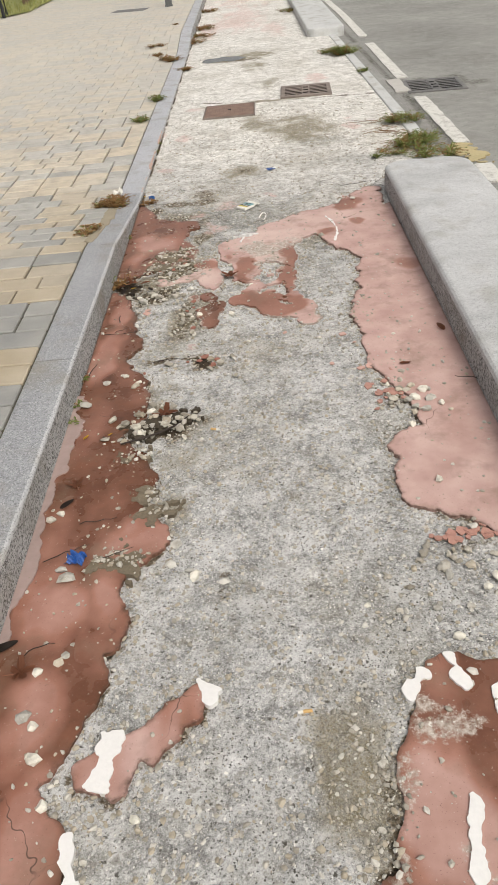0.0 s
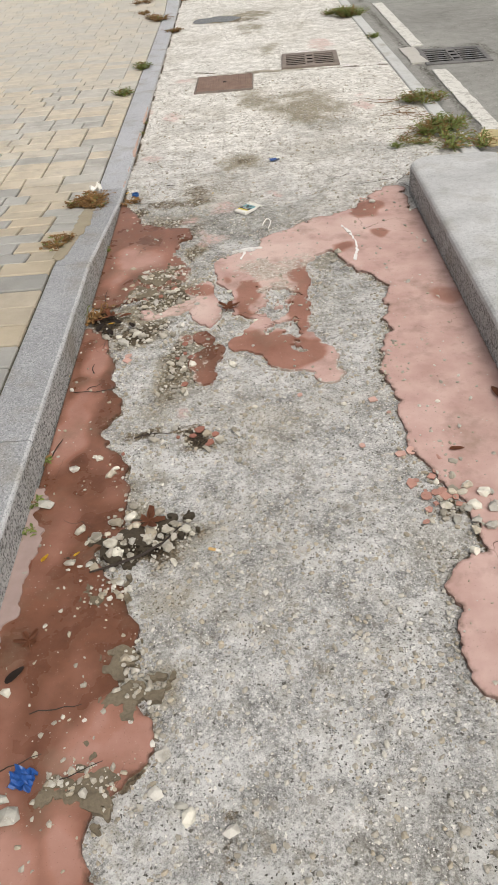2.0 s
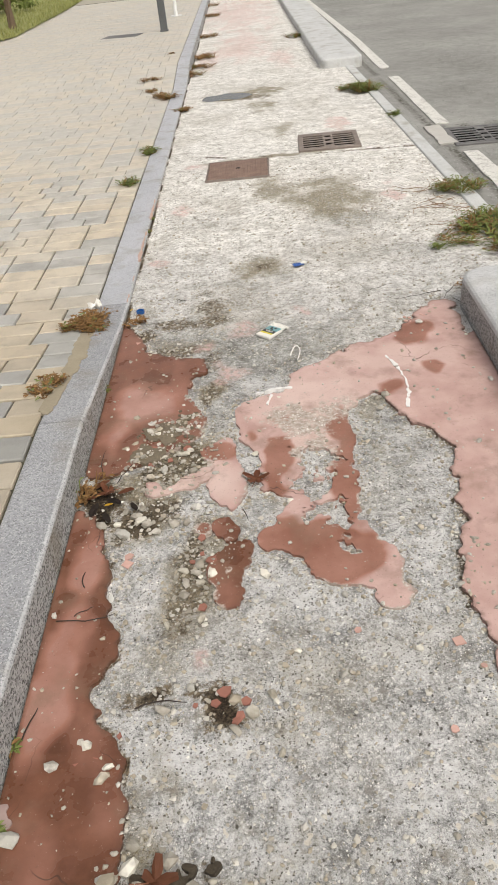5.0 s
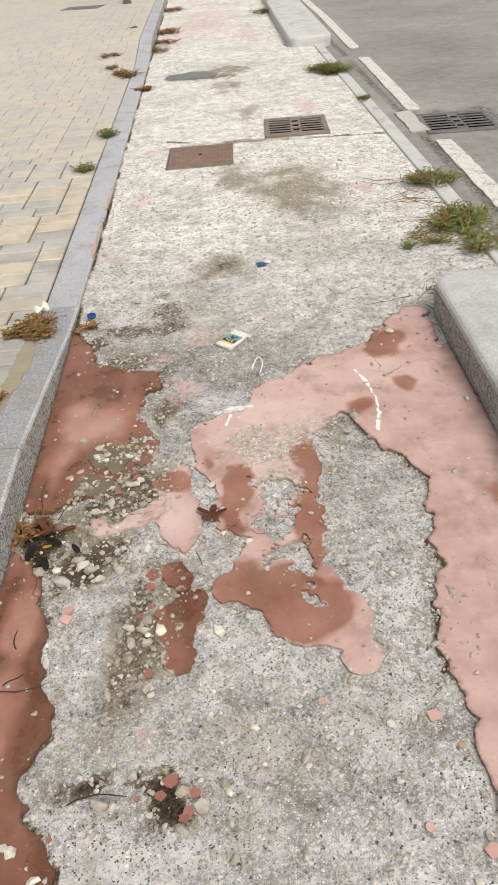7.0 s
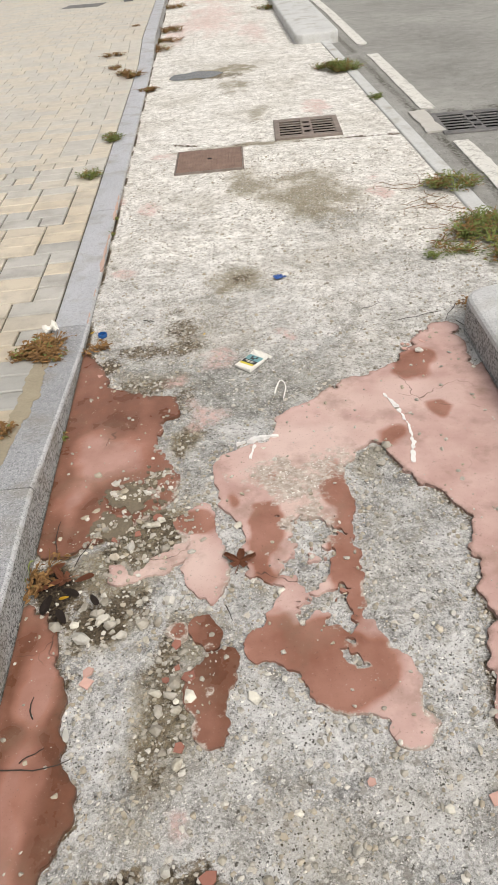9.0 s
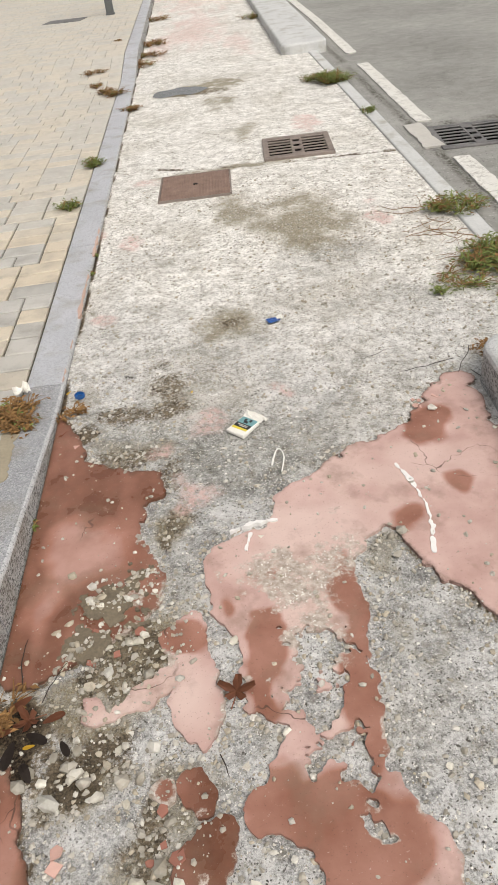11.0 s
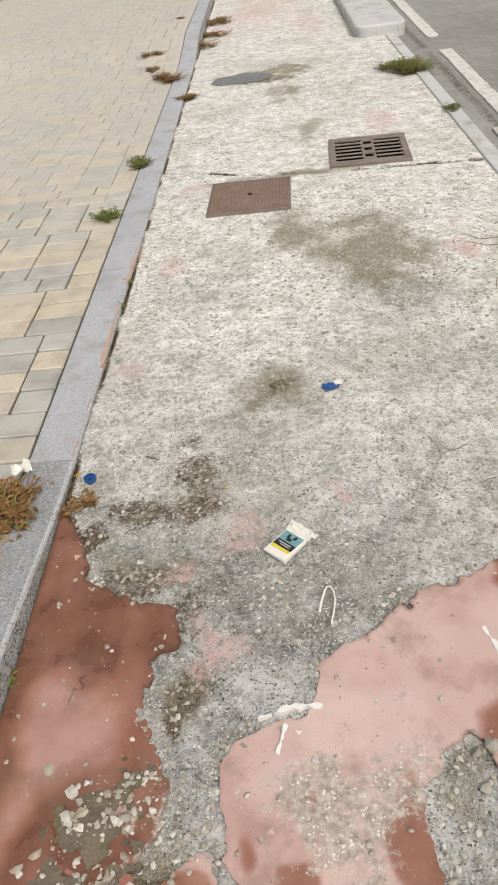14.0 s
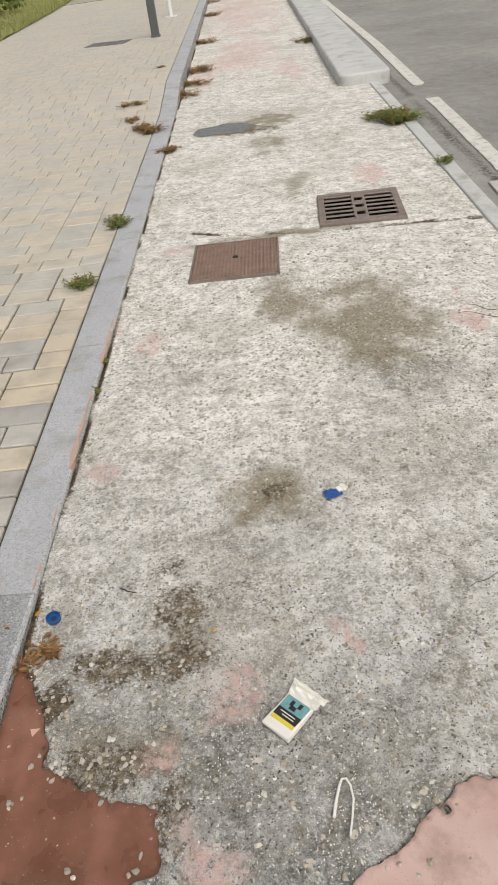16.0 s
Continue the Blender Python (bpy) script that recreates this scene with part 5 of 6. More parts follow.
for x, y, s in BIG:
    on = float(coat_field(COATS["kerbside"], np.array([x]), np.array([y]), COAT_SEEDS["kerbside"])[0]) > 0 or x > .24
    stone(x, y, s, ON_COAT if on else ON_LANE, .004 if on else -.004)
for hx, hy, rx, ry, n in ((-.52, 1.765, .13, .065, 62), (-.64, 2.75, .1, .05, 20), (-.46, 2.5, .05, .16, 30), (-.36, 2.14, .1, .08, 26), (.26, 1.83, .09, .1, 40), (.26, 1.12, .16, .07, 38), (-.55, 3.02, .14, .1, 44), (-.5, 2.74, .1, .08, 24), (.1, 3.22, .04, .06, 8), (-.6, 3.15, .08, .08, 12)):
    lift = .006 if hx < -.5 and hy < 2 else -.002
    for _ in range(int(n * (.95 if lift > 0 else .72))):
        stone(rng.gauss(hx, rx * .6), rng.gauss(hy, ry * .6), .006 + .016 * rng.random() ** 1.5, HEAP, lift)

# dark soil and olive grit lying on the coating
DARK_SOIL = plain("dark_damp_soil", (.065, .05, .032), .95, vary=.85, scale=160, depth=.005)
OLIVE_GRIT = plain("olive_grit", (.19, .155, .107), .95, vary=.8, scale=150, depth=.004)


def soil_patch(name, cx, cy, a, b, turn, material, label):
    c, s = math.cos(radians(turn)), math.sin(radians(turn))

    def outline(x, y):
        u, v = c * (x - cx) + s * (y - cy), -s * (x - cx) + c * (y - cy)
        return (1 - np.sqrt((u / a) ** 2 + (v / b) ** 2)) * min(a, b) * .8 - .006 + .03 * fbm(x, y, .06, 3, 8) + .05 * fbm(x, y, .022, 4, 4)

    reach = max(a, b) * 1.5
    tagged(sheet(name, outline, cx - reach, cx + reach, cy - reach, cy + reach, .003, lambda x, y: .0060 + .0035 * fbm(x, y, .03, 3, 5), -.02, material), label, "soil", kind="structure")


soil_patch("soil_patch", -.51, 1.775, .12, .05, 25, DARK_SOIL, "dark damp soil under a heap of broken stone")
GRITS = ((-.55, 1.19, .06), (-.56, 1.62, .045), (-.51, 1.44, .035), (-.56, 3.15, .075), (-.52, 3.2, .05), (-.62, 3.03, .06), (-.48, 1.37, .05))
for gx, gy, gr in GRITS:
    soil_patch("grit_patch", gx, gy, gr, gr * .8, 10, OLIVE_GRIT, "patch of olive grit on the red coating")
    for _ in range(7):
        stone(rng.gauss(gx, gr * .4), rng.gauss(gy, gr * .4), rng.uniform(.006, .014), HEAP, .006)
for _ in range(34):
    stone(rng.uniform(.02, .5), rng.uniform(.75, 1.15), rng.uniform(.006, .014), ON_LANE, -.003)

# chips of the red coating
for hx, hy, sx, sy, n, material in ((.31, 1.195, .16, .018, 30, SALMON_CHIP), (.22, 1.85, .07, .08, 24, SALMON_CHIP), (-.36, 2.14, .07, .06, 6, CHIP), (-.5, 1.76, .08, .07, 6, CHIP), (-.55, 3.05, .1, .09, 8, CHIP), (.05, 2.06, .01, .01, 1, PINK_CHIP), (-.62, 2.08, .1, .12, 4, CHIP), (-.6, 2.62, .05, .05, 2, PINK_CHIP),
                                    (-.72, 3.78, .01, .01, 1, PINK_CHIP), (.33, 3.78, .06, .03, 6, PINK_CHIP), (-.1, 2.3, .02, .02, 1, PINK_CHIP), (.19, 1.95, .05, .3, 8, PINK_CHIP), (-.43, 2.6, .04, .1, 5, CHIP)):
    for _ in range(n):
        bm = bmesh.new()
        s, k = rng.uniform(.006, .017), rng.randint(4, 6)
        ring = [bm.verts.new((s * rng.uniform(.7, 1.2) * math.cos(2 * math.pi * i / k), s * rng.uniform(.7, 1.2) * math.sin(2 * math.pi * i / k), 0)) for i in range(k)]
        made = bmesh.ops.extrude_face_region(bm, geom=[bm.faces.new(ring)])["geom"]
        for v in made:
            if isinstance(v, bmesh.types.BMVert):
                v.co.z += .0035
        chip = tagged(link("coating_chip", bm, material), "broken chip of %s lane coating" % {CHIP: "red", SALMON_CHIP: "salmon", PINK_CHIP: "pale pink"}[material], "debris", group="coating chips")
        chip.matrix_world = pose(rng.gauss(hx, sx * .6), rng.gauss(hy, sy * .6), -.001, rng.uniform(-14, 14), rng.uniform(-14, 14), rng.uniform(0, 360))

# fine gravel: more of it in soil, moss and along the coating's edges
grng = np.random.RandomState(11)
COUNT = 80000
px, py = grng.uniform(-.79, .88, COUNT), .3 + 5.9 * grng.rand(COUNT) ** 1.25
f = all_coats(px, py)
on_grit = spots(px, py, [(a, b, 1.1 * r, r, 1.0) for a, b, r in GRITS + ((-.53, 1.765, .05), (-.46, 1.79, .05))])
density = .20 + .45 * spots(px, py, SOILS) + 1.5 * on_grit + .6 * spots(px, py, MOSS) + .75 * np.clip(1 - np.abs(f + .02) / .03, 0, 1) * (f < 0) - .145 * (f > 0) + .12 * np.clip(fbm(px, py, .25, 3, 15), 0, 1) * (f < 0)
density *= np.clip(1.35 - .14 * py, .4, 1) * (1 - .85 * np.clip(spots(px, py, ((-.71, 2.84, .13, .11, 1.2), (-.36, 2.14, .09, .07, .6))), 0, 1))
keep = (grng.rand(COUNT) < density) & (px < np.where(py < 3.95, .49, .88))
px, py, fk = px[keep], py[keep], f[keep] + on_grit[keep]
template = bmesh.new()
bmesh.ops.create_icosphere(template, subdivisions=1, radius=1)
bmesh.ops.delete(template, geom=[v for v in template.verts if v.co.z < -.5], context='VERTS')
template.verts.index_update()
tv = np.array([v.co[:] for v in template.verts])
tf = [[v.index for v in fc.verts] for fc in template.faces]
template.free()
verts, faces = [], []
for x, y, c in zip(px, py, fk):
    s = .0018 + .0065 * grng.rand() ** 2.6
    a = grng.uniform(0, 6.3)
    p = tv * (1 + grng.uniform(-.45, .35, (len(tv), 1))) * np.array([s, s * grng.uniform(.6, .95), s * .6])
    q = np.stack([p[:, 0] * math.cos(a) - p[:, 1] * math.sin(a) + x, p[:, 0] * math.sin(a) + p[:, 1] * math.cos(a) + y, p[:, 2] + (.0075 if c > .5 else .0045 if c > 0 else -.0035)], 1)
    base = len(verts)
    verts += q.tolist()
    faces += [[base + i for i in fc] for fc in tf]
for mesh, m in RUBBLE:
    base = len(verts)
    verts += [tuple(m @ v.co) for v in mesh.vertices]
    faces += [[base + i for i in fc.vertices] for fc in mesh.polygons]
tagged(pydata("gravel", verts, faces, stone_material("gravel_stone", 0.5)), "fine pale gravel scattered over the cycle lane", "gravel", kind="stuff")


# ---- litter and leaves ----
def leaf(x, y, size, material, label, lobes=0, turn=0.0, curl=.15, z=.007):
    bm = bmesh.new()
    n = 40 if lobes else 14
    mid = bm.verts.new((0, 0, size * curl * .3))
    ring = []
    for k in range(n):
        a = 2 * math.pi * k / n
        if lobes:
            r = size * (.34 + .66 * abs(math.cos(a * lobes / 2)) ** 1.7 + .1 * abs(math.sin(a * lobes * 2))) * (1.1 if math.cos(a) > -.6 else .7)
            p = (r * math.cos(a), r * math.sin(a))
        else:
            p = (size * math.cos(a), size * .38 * math.sin(a) * (1 - .3 * math.cos(a)))
        ring.append(bm.verts.new((*p, curl * size * (abs(p[1]) / size) ** 1.5 + .001)))
    for k in range(n):
        bm.faces.new((mid, ring[k], ring[(k + 1) % n]))
    bmesh.ops.solidify(bm, geom=bm.faces[:], thickness=.0008)
    if lobes:
        rod([(-size * .3, 0, .002), (-size * 1.2, size * .15, .004)], .0012, 4, bm)
    ob = tagged(link("fallen_leaf", bm, material), label, "leaf", group="fallen leaves")
    ob.matrix_world = pose(x, y, z, 0, 0, turn)
    return ob


leaf(-.29, 2.865, .036, BLEAF, "dark red-brown star-shaped fallen leaf", 5, 80, .3, .009)
leaf(-.73, 1.73, .013, YLEAF, "small bright yellow fallen leaf", 0, 60)
leaf(-.655, 1.735, .009, YLEAF, "small bright yellow fallen leaf", 0, 45)
leaf(-.70, 2.80, .012, YLEAF, "small bright yellow fallen leaf", 0, 10, z=.016)
leaf(-.36, 4.0, .008, YLEAF, "small bright yellow fallen leaf", 0, 70)
leaf(-.78, 4.1, .012, YLEAF, "yellow-orange fallen leaf at the kerb", 0, 60)
leaf(-.73, .88, .03, BLEAF, "curled brown fallen leaf", 5, 20, .5)
leaf(-.72, 1.5, .025, BLEAF, "curled brown fallen leaf", 5, 120, .4)
leaf(-.73, 1.42, .024, TWIG, "dark decayed fallen leaf", 0, 50, .4)
leaf(-.78, .95, .03, TWIG, "dark decayed fallen leaf", 0, 30, .4)
leaf(.30, 2.01, .02, BLEAF, "brown fallen leaf on pink coating", 0, 0, .2)
leaf(.47, 2.24, .03, BLEAF, "curled brown fallen leaf at the divider", 0, 100, .6)
leaf(-.49, 1.82, .035, BLEAF, "large decayed brown leaf on rubble", 5, 10, .4, .012)
leaf(-.71, 2.86, .03, BLEAF, "decayed brown leaf in dark soil", 5, 200, .5, .012)
for lx, ly, ls, lt, material in ((-.735, 2.90, .028, 40, BLEAF), (-.69, 2.82, .026, 150, TWIG), (-.74, 2.79, .03, 80, TWIG), (-.66, 2.86, .024, 200, BLEAF), (-.70, 2.75, .024, 300, TWIG), (-.765, 2.84, .026, 10, BLEAF), (-.63, 2.79, .02, 120, TWIG)):
    leaf(lx, ly, ls, material, "curled decayed leaf in dark soil at the kerb", 0, lt, .5, .010)
leaf(-.65, 2.46, .016, WHITE, "small white scrap of plastic", 0, 100)
leaf(-.8, 2.5, .006, YLEAF, "small bright yellow fallen leaf", 0, 100)

# crushed cigarette packet with a torn lid
pk = tagged(empty("cigarette_packet", -.205, 3.775, -.004, 47), "crushed white cigarette packet with a torn lid", "packet")
bm = block(-.044, .038, -.034, .034, 0, .012, .003, 2)
for v in bm.verts:
    v.co.z *= 1 + .35 * noise.noise(v.co * 30)
    v.co.y *= 1 - .10 * math.sin((v.co.x + .046) * 30)
    v.co.x += .004 * noise.noise(v.co * 45)
part("box", bm, CARD, pk)
flap = bmesh.new()
bmesh.ops.create_grid(flap, x_segments=7, y_segments=6, size=.5)
for v in flap.verts:
    v.co = Vector((.036 + (v.co.x + .5) * .034 + .006 * noise.noise(Vector((v.co.y * 9, 2, 0))) * (v.co.x + .5), v.co.y * .066 * (1 + .35 * (v.co.x + .5)), .010 + .010 * noise.noise(v.co * 4)))
bmesh.ops.solidify(flap, geom=flap.faces[:], thickness=.001)
part("torn_lid", flap, CARD, pk, "torn white card lid")
part("picture", block(.002, .032, -.027, .027, .007, .0152, 0), TEAL, pk, "blurred teal picture")
part("warning_panel", block(-.017, .002, -.027, .027, .007, .0150, 0), BLACK, pk, "black warning panel")
part("yellow_stripe", block(-.026, -.0175, -.027, .027, .007, .0148, 0), YELLOW, pk, "yellow stripe")
for k, (a, b) in enumerate(((-.018, .018), (-.018, .010))):
    part("print_line", block(-.0055 - .006 * k, -.0035 - .006 * k, a, b, .0150, .0157, 0), CARD, pk)
for a, b, c, d in ((.006, .016, -.006, .008), (.014, .026, .004, .012), (.016, .028, -.014, -.006)):
    part("print_shape", block(a, b, c, d, .0150, .0158, .0003, 1), BLACK, pk)

tagged(link("plastic_strip", rod([(-.142, 3.57, .004), (-.136, 3.595, .005), (-.126, 3.625, .006), (-.12, 3.637, .006), (-.112, 3.637, .006), (-.106, 3.625, .005), (-.104, 3.6, .005), (-.110, 3.57, .004), (-.118, 3.538, .004)],
                                [.0028, .003, .0024, .0022, .0022, .002, .002, .002, .002], 6), WHITE), "bent white plastic strip on the concrete", "litter")

cap = tagged(empty("bottle_cap", -.742, 4.083, -.003), "blue plastic bottle cap lying upturned", "bottle cap")
bm = bmesh.new()
rings = [[bm.verts.new((r * math.cos(2 * math.pi * k / 24), r * math.sin(2 * math.pi * k / 24), z)) for k in range(24)] for r, z in ((.017, 0), (.0175, .011), (.0155, .012), (.0145, .003))]
for u, v in zip(rings, rings[1:]):
    for k in range(24):
        bm.faces.new((u[k], u[(k + 1) % 24], v[(k + 1) % 24], v[k]))
bm.faces.new(rings[-1])
part("rim", bm, BLUE, cap)
part("liner", rod([(0, 0, .003), (0, 0, .0045)], .0075, 14), plain("dark_blue_liner", (.01, .035, .11), .4), cap)


def scrap(name, x, y, w, h, material, label, turn, bump=.006, seed=1.0):
    """A crumpled scrap of foil or paper."""
    bm = bmesh.new()
    bmesh.ops.create_grid(bm, x_segments=8, y_segments=6, size=.5)
    for v in bm.verts:
        e = noise.noise(Vector((v.co.x * 5, v.co.y * 5, seed)))
        v.co = Vector((v.co.x * w * (1 + .25 * noise.noise(Vector((v.co.y * 6, seed, 0)))), v.co.y * h * (1 + .25 * noise.noise(Vector((v.co.x * 6, seed, 4)))), bump * (.5 + e)))
    bmesh.ops.solidify(bm, geom=bm.faces[:], thickness=.0008)
    ob = tagged(link(name, bm, material), label, "litter")
    ob.matrix_world = pose(x, y, .002, 0, 0, turn)
    return ob


scrap("wrapper", -.045, 4.425, .045, .035, FOIL, "crumpled blue and white wrapper on the concrete", 20)
scrap("wrapper", -.02, 4.44, .028, .024, CARD, "white torn end of a wrapper", 30, .009, 3)
scrap("wrapper", -.668, 1.205, .04, .045, FOIL, "crumpled blue wrapper on red coating", 75, .018, 5)
scrap("paper_scrap", -.93, 4.10, .055, .03, CARD, "crumpled white paper scrap on the pavement", 20, .03, 7).location.z = .03
butt = tagged(empty("cigarette_butt", -.14, .745, .001, 4), "flattened cigarette butt on the concrete", "litter", group="cigarette butts")
part("filter", rod([(-.002, 0, .003), (.016, 0, .003)], .0036, 8), ORANGE, butt)
part("paper", rod([(-.012, 0, .003), (-.002, 0, .003)], .0034, 8), CARD, butt)
copy_thing(butt, pose(-.33, 1.72, .001, 0, 0, 160))

# ---- far side of the pavement ----
post = tagged(empty("steel_post", -1.37, 14.5, TOP), "dark grey painted steel post on the pavement", "post")
part("shaft", block(-.055, .055, -.045, .045, 0, 3.2, .012, 2), POST_GREY, post)
part("collar", block(-.066, .066, -.056, .056, -.01, .02, .004, 1), POST_GREY, post)
stub = tagged(empty("steel_post", -1.33, 17.1, TOP), "slim white painted post on the pavement", "post")
part("shaft", rod([(0, 0, 0), (0, 0, 2.2)], .035, 12), WHITE_PAINT, stub)
part("base_plate", rod([(0, 0, -.01), (0, 0, .015)], .11, 14), WHITE_PAINT, stub)

bench = tagged(empty("park_bench", -5.35, 15.75, TOP, 8), "park bench with black iron arms and pale slats", "bench")
for x in (-.75, .75):
    part("side_frame", rod([(x, -.25, 0), (x, -.22, .2), (x, -.24, .42), (x, -.28, .58)], .032, 8), BLACK_IRON, bench)
    part("rear_leg", rod([(x, .25, 0), (x, .22, .4), (x, .34, .85)], .03, 8), BLACK_IRON, bench)
    part("armrest", rod([(x + .02, .3, .60), (x + .0, 0, .62), (x + .05, -.3, .60), (x + .12, -.42, .57)], [.028, .03, .035, .03], 8), BLACK_IRON, bench)
slat = part("slat", block(-.82, .82, -.04, .04, -.018, .018, .006, 1), BOARD, bench)
slat.location = (0, -.2, .43)
for y, z in ((-.1, .43), (0, .43), (.1, .43), (.26, .58), (.29, .69), (.32, .80)):
    s = new("slat", slat.data)
    s.parent, s.location = bench, (0, y, z)
    s.rotation_euler.x = 1.25 if z > .5 else 0


def lawn_edge(y):
    return np.interp(y, (10, 15.0, 16.2, 22, 31, 60), (-6.5, -4.95, -4.25, -4.4, -4.9, -6.5))


tagged(grid_mesh("lawn", np.linspace(0, 1, 12), np.arange(10, 60, .5), lambda x, y: 0 * x, LAWN, {}), "short green lawn beside the pavement", "lawn", kind="structure")
lawn = bpy.data.objects["lawn"]
for v in lawn.data.vertices:
    edge = float(lawn_edge(v.co.y))
    v.co.x, v.co.z = edge - 30 * v.co.x, TOP + .02 + .02 * noise.noise(v.co)
verts, faces = [], []
for _ in range(14000):
    y = 12 + 22 * rng.random()
    x = float(lawn_edge(y)) - 6.5 * rng.random() ** 1.6
    a, h, w = rng.uniform(0, 6.3), rng.uniform(.04, .13), rng.uniform(.006, .014)
    i = len(verts)
    verts += [(x - w * math.cos(a), y - w * math.sin(a), TOP + .01), (x + w * math.cos(a), y + w * math.sin(a), TOP + .01), (x + rng.uniform(-.05, .05), y + rng.uniform(-.05, .05), TOP + h)]
    faces.append((i, i + 1, i + 2))
tagged(pydata("grass", verts, faces, LAWN), "short unmown lawn grass", "grass", kind="stuff")


def tree(x, y, height, label, seed):
    """A young tree: tapered trunk, limbs and a loose leafy crown."""
    r = random.Random(seed)
    t = tagged(empty("young_tree", x, y, TOP), label, "tree")
    bm = rod([(0, 0, -.05), (.01, 0, height * .2), (-.02, .03, height * .45), (0, .02, height * .7)], [.09, .07, .055, .03], 8)
    ends = []
    for k in range(7):
        a, z = k * 2.4, height * (.4 + .05 * k)
        e = (math.cos(a) * height * .22, math.sin(a) * height * .22, z + height * .22)
        rod([(0, 0, z), (e[0] * .5, e[1] * .5, z + height * .08), e], [.03, .02, .008], 6, bm)
        ends += [e, (e[0] * .55, e[1] * .55, z + height * .16)]
    part("trunk", bm, BARK, t)
    verts, faces = [], []
    for c in ends:
        for _ in range(150):
            p = Vector(c) + Vector((r.gauss(0, .28), r.gauss(0, .28), r.gauss(0, .22)))
            u, w = Vector((r.gauss(0, 1), r.gauss(0, 1), r.gauss(0, .5))).normalized() * .05, Vector((r.gauss(0, 1), r.gauss(0, 1), r.gauss(0, 1))).normalized() * .03
            i = len(verts)
            verts += [p - u, p + w, p + u, p - w]
            faces.append((i, i + 1, i + 2, i + 3))
    pydata("crown", verts, faces, GREEN, t)
    return t


tree(-4.75, 18.2, 4.5, "slender young tree on the lawn", 3)


def shrub(x, y, s, seed):
    r = random.Random(seed)
    t = tagged(empty("shrub", x, y, TOP), "dense green shrub at the back of the lawn", "shrub", group="shrubs")
    bm = bmesh.new()
    for k in range(6):
        a = k * 1.05
        rod([(0, 0, -.03), (.2 * s * math.cos(a), .2 * s * math.sin(a), .4 * s), (.45 * s * math.cos(a), .45 * s * math.sin(a), .8 * s)], [.025, .018, .008], 5, bm)
    part("stems", bm, BARK, t)
    verts, faces = [], []
    for _ in range(900):
        d = Vector((r.gauss(0, 1), r.gauss(0, 1), abs(r.gauss(0, .9)))).normalized() * s * r.uniform(.45, 1) ** .5
        p = Vector((d.x, d.y, .12 + d.z * .95))
        u, w = Vector((r.gauss(0, 1), r.gauss(0, 1), r.gauss(0, .6))).normalized() * .07, Vector((r.gauss(0, 1), r.gauss(0, 1), r.gauss(0, 1))).normalized() * .04
        i = len(verts)
        verts += [p - u, p + w, p + u, p - w]
        faces.append((i, i + 1, i + 2, i + 3))
    pydata("foliage", verts, faces, GREEN, t)


for k in range(9):
    shrub(-6.2 - .9 * k, 23.5 + .5 * math.sin(k * 2.1), rng.uniform(.7, 1.0), 40 + k)

# ---- pavers: the nearest as pieces, the rest joined ----
tagged(sheet("kerb_dirt", lambda x, y: np.minimum((x + .955), np.minimum(-.885 - x - .06 * np.abs(y - 3.6), np.minimum(y - 3.15, 3.95 - y))) - .004 + .022 * fbm(x, y, .05, 4, 8), -.96, -.86, 3.1, 4, .007,
             lambda x, y: kerb_z(y) + .003, -.02, SAND), "sandy dirt washed onto the dropped kerb", "dirt", kind="structure")
ROW, LENGTH = .1255, .205
pavement = bpy.data.objects["pavement"]


def paver_mesh(length):
    bm = block(-length / 2 + .004, length / 2 - .004, -ROW / 2 + .004, ROW / 2 - .004, -.05, 0, .004, 1)
    bmesh.ops.delete(bm, geom=[fc for fc in bm.faces if fc.normal.z < -.5], context='FACES')
    me = bpy.data.meshes.new("paver")
    bm.to_mesh(me)
    bm.free()
    me.materials.append(PAVER)
    return me


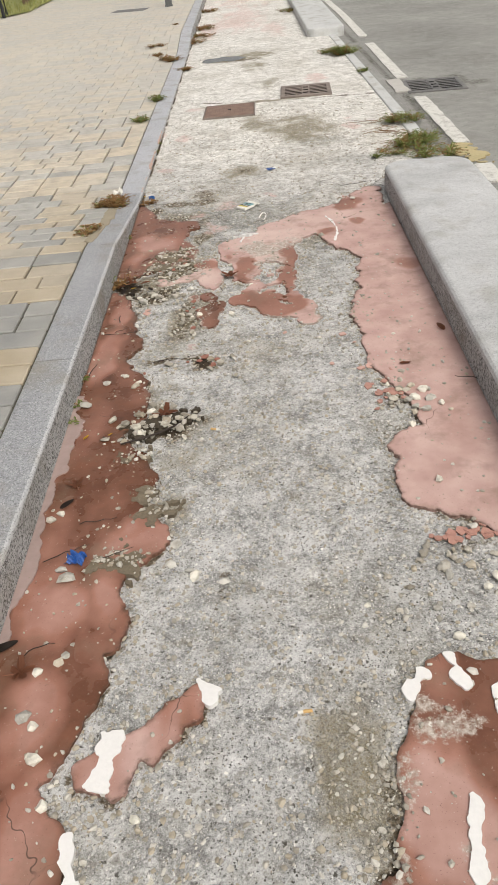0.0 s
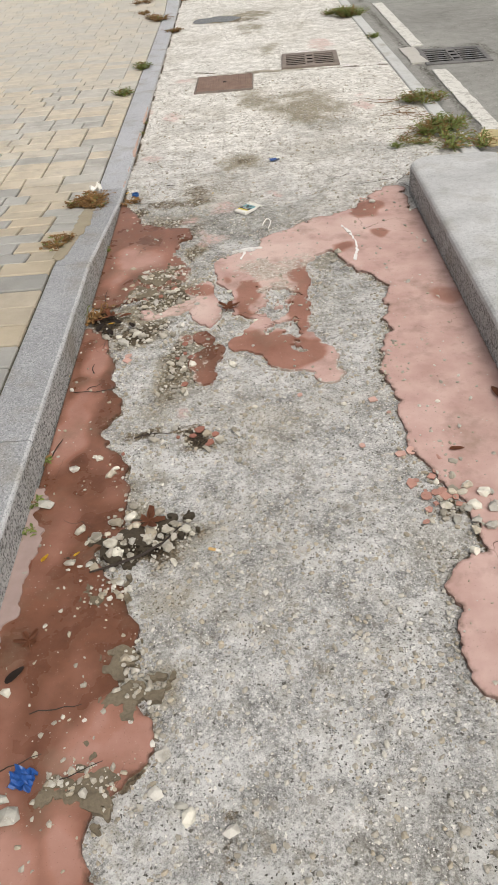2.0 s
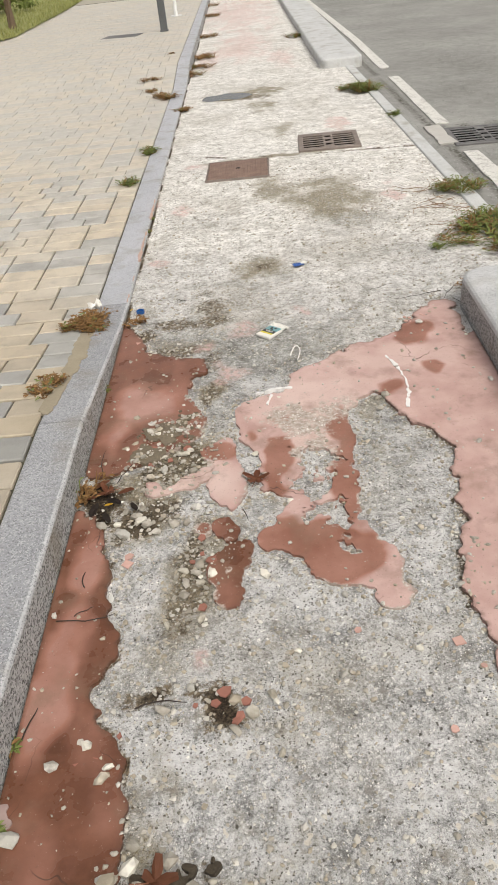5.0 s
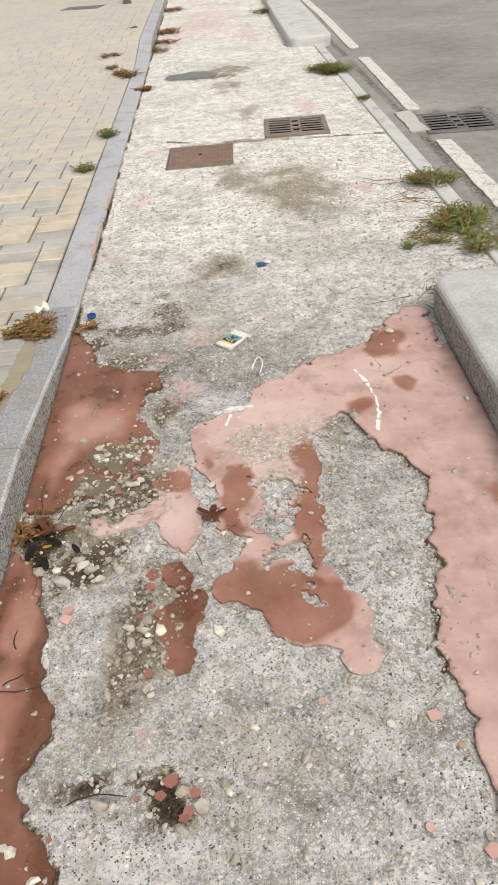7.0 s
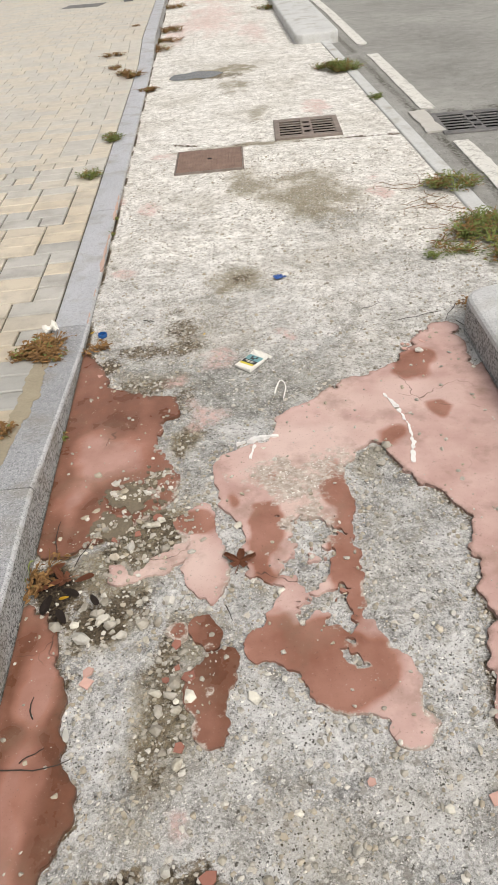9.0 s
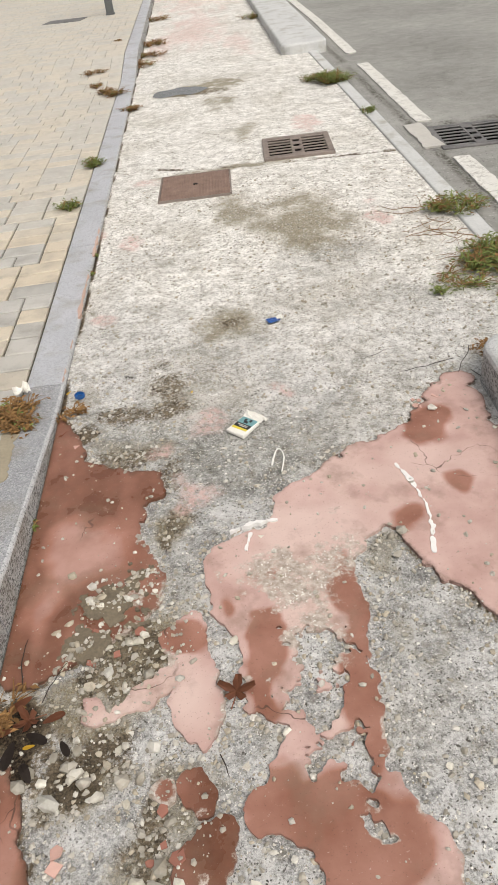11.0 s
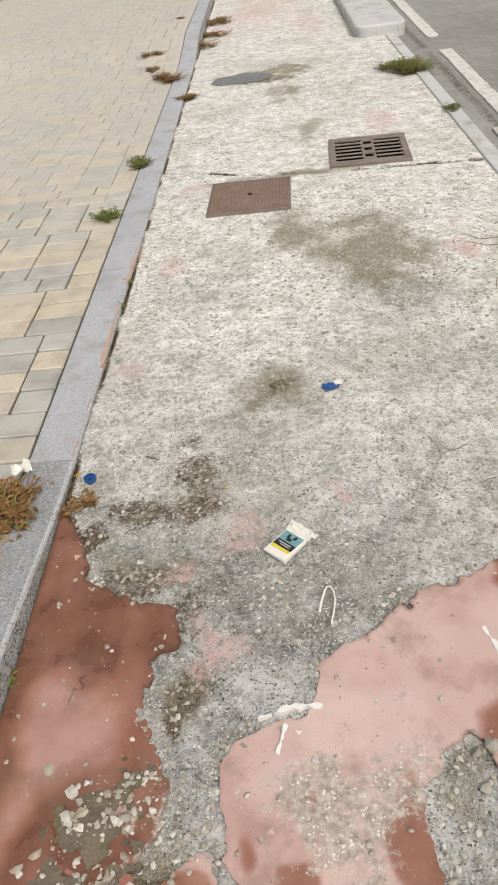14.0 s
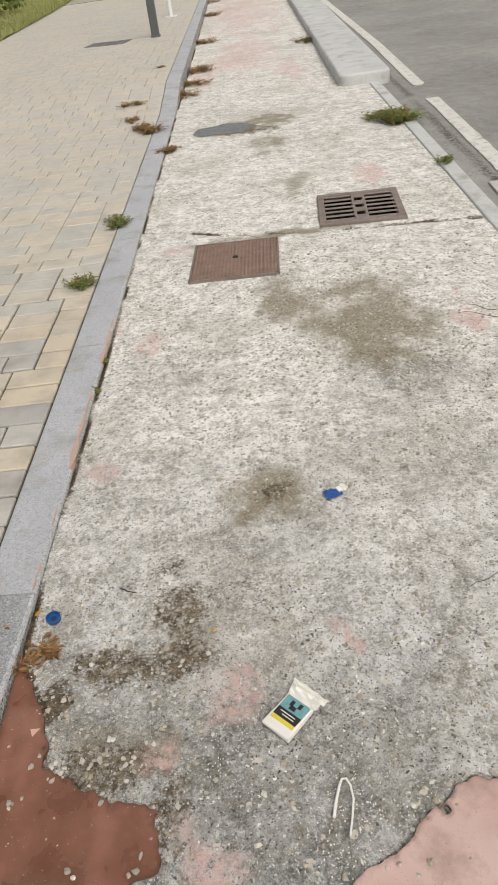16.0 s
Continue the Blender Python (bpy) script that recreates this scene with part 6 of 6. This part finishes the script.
paver_shapes = {ln: paver_mesh(ln) for ln in (.1255, LENGTH)}
cell_rng = random.Random(21)
rest_v, rest_f = [], []
single = 0
for row in range(int((24 + 3.165) / ROW)):
    y = -3.165 + row * ROW
    x = KERB_OUT - .003
    first_len = .1255 if cell_rng.random() < .45 else LENGTH
    limit = -6.4
    k = 0
    while x > limit:
        ln = first_len if k == 0 else (LENGTH if cell_rng.random() < .8 else .1255)
        cx = x - ln / 2
        z = float(kerb_z(y)) + cell_rng.uniform(-.0025, .001)
        slope = float(kerb_z(y + .06) - kerb_z(y - .06)) / .12
        if 1.5 < y < 6.3 and cx > -1.78 and single < 300:
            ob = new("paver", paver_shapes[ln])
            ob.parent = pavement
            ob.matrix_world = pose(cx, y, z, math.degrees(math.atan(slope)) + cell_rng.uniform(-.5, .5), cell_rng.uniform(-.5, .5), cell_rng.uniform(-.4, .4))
            single += 1
        else:
            gap = .003 if y < 4.5 else .0022 if y < 6.5 else .0014
            a, b, e = ln / 2 - gap, ROW / 2 - gap, .003
            i = len(rest_v)
            for u, v, d in ((-a, -b, -.03), (a, -b, -.03), (a, b, -.03), (-a, b, -.03), (-a, -b, -e), (a, -b, -e), (a, b, -e), (-a, b, -e),
                            (-a + e, -b + e, 0), (a - e, -b + e, 0), (a - e, b - e, 0), (-a + e, b - e, 0)):
                rest_v.append((cx + u, y + v, z + d + slope * v))
            for o in (0, 4):
                for m in range(4):
                    n = (m + 1) % 4
                    rest_f.append((i + o + m, i + o + n, i + o + 4 + n, i + o + 4 + m))
            rest_f.append((i + 8, i + 9, i + 10, i + 11))
        x -= ln
        k += 1
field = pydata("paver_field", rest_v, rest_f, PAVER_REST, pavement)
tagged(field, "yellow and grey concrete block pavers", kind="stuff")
plain_paving = plain("distant_paving", (.40, .365, .295), .9, vary=.2, scale=12)
tagged(grid_mesh("pavement", np.array([-14, -8, -5, -3, KERB_OUT]), np.concatenate([np.arange(24, 61, 2)]), lambda x, y: kerb_z(y) + 0 * x, plain_paving, {}), "beige block pavement in the distance", "pavement", kind="structure")
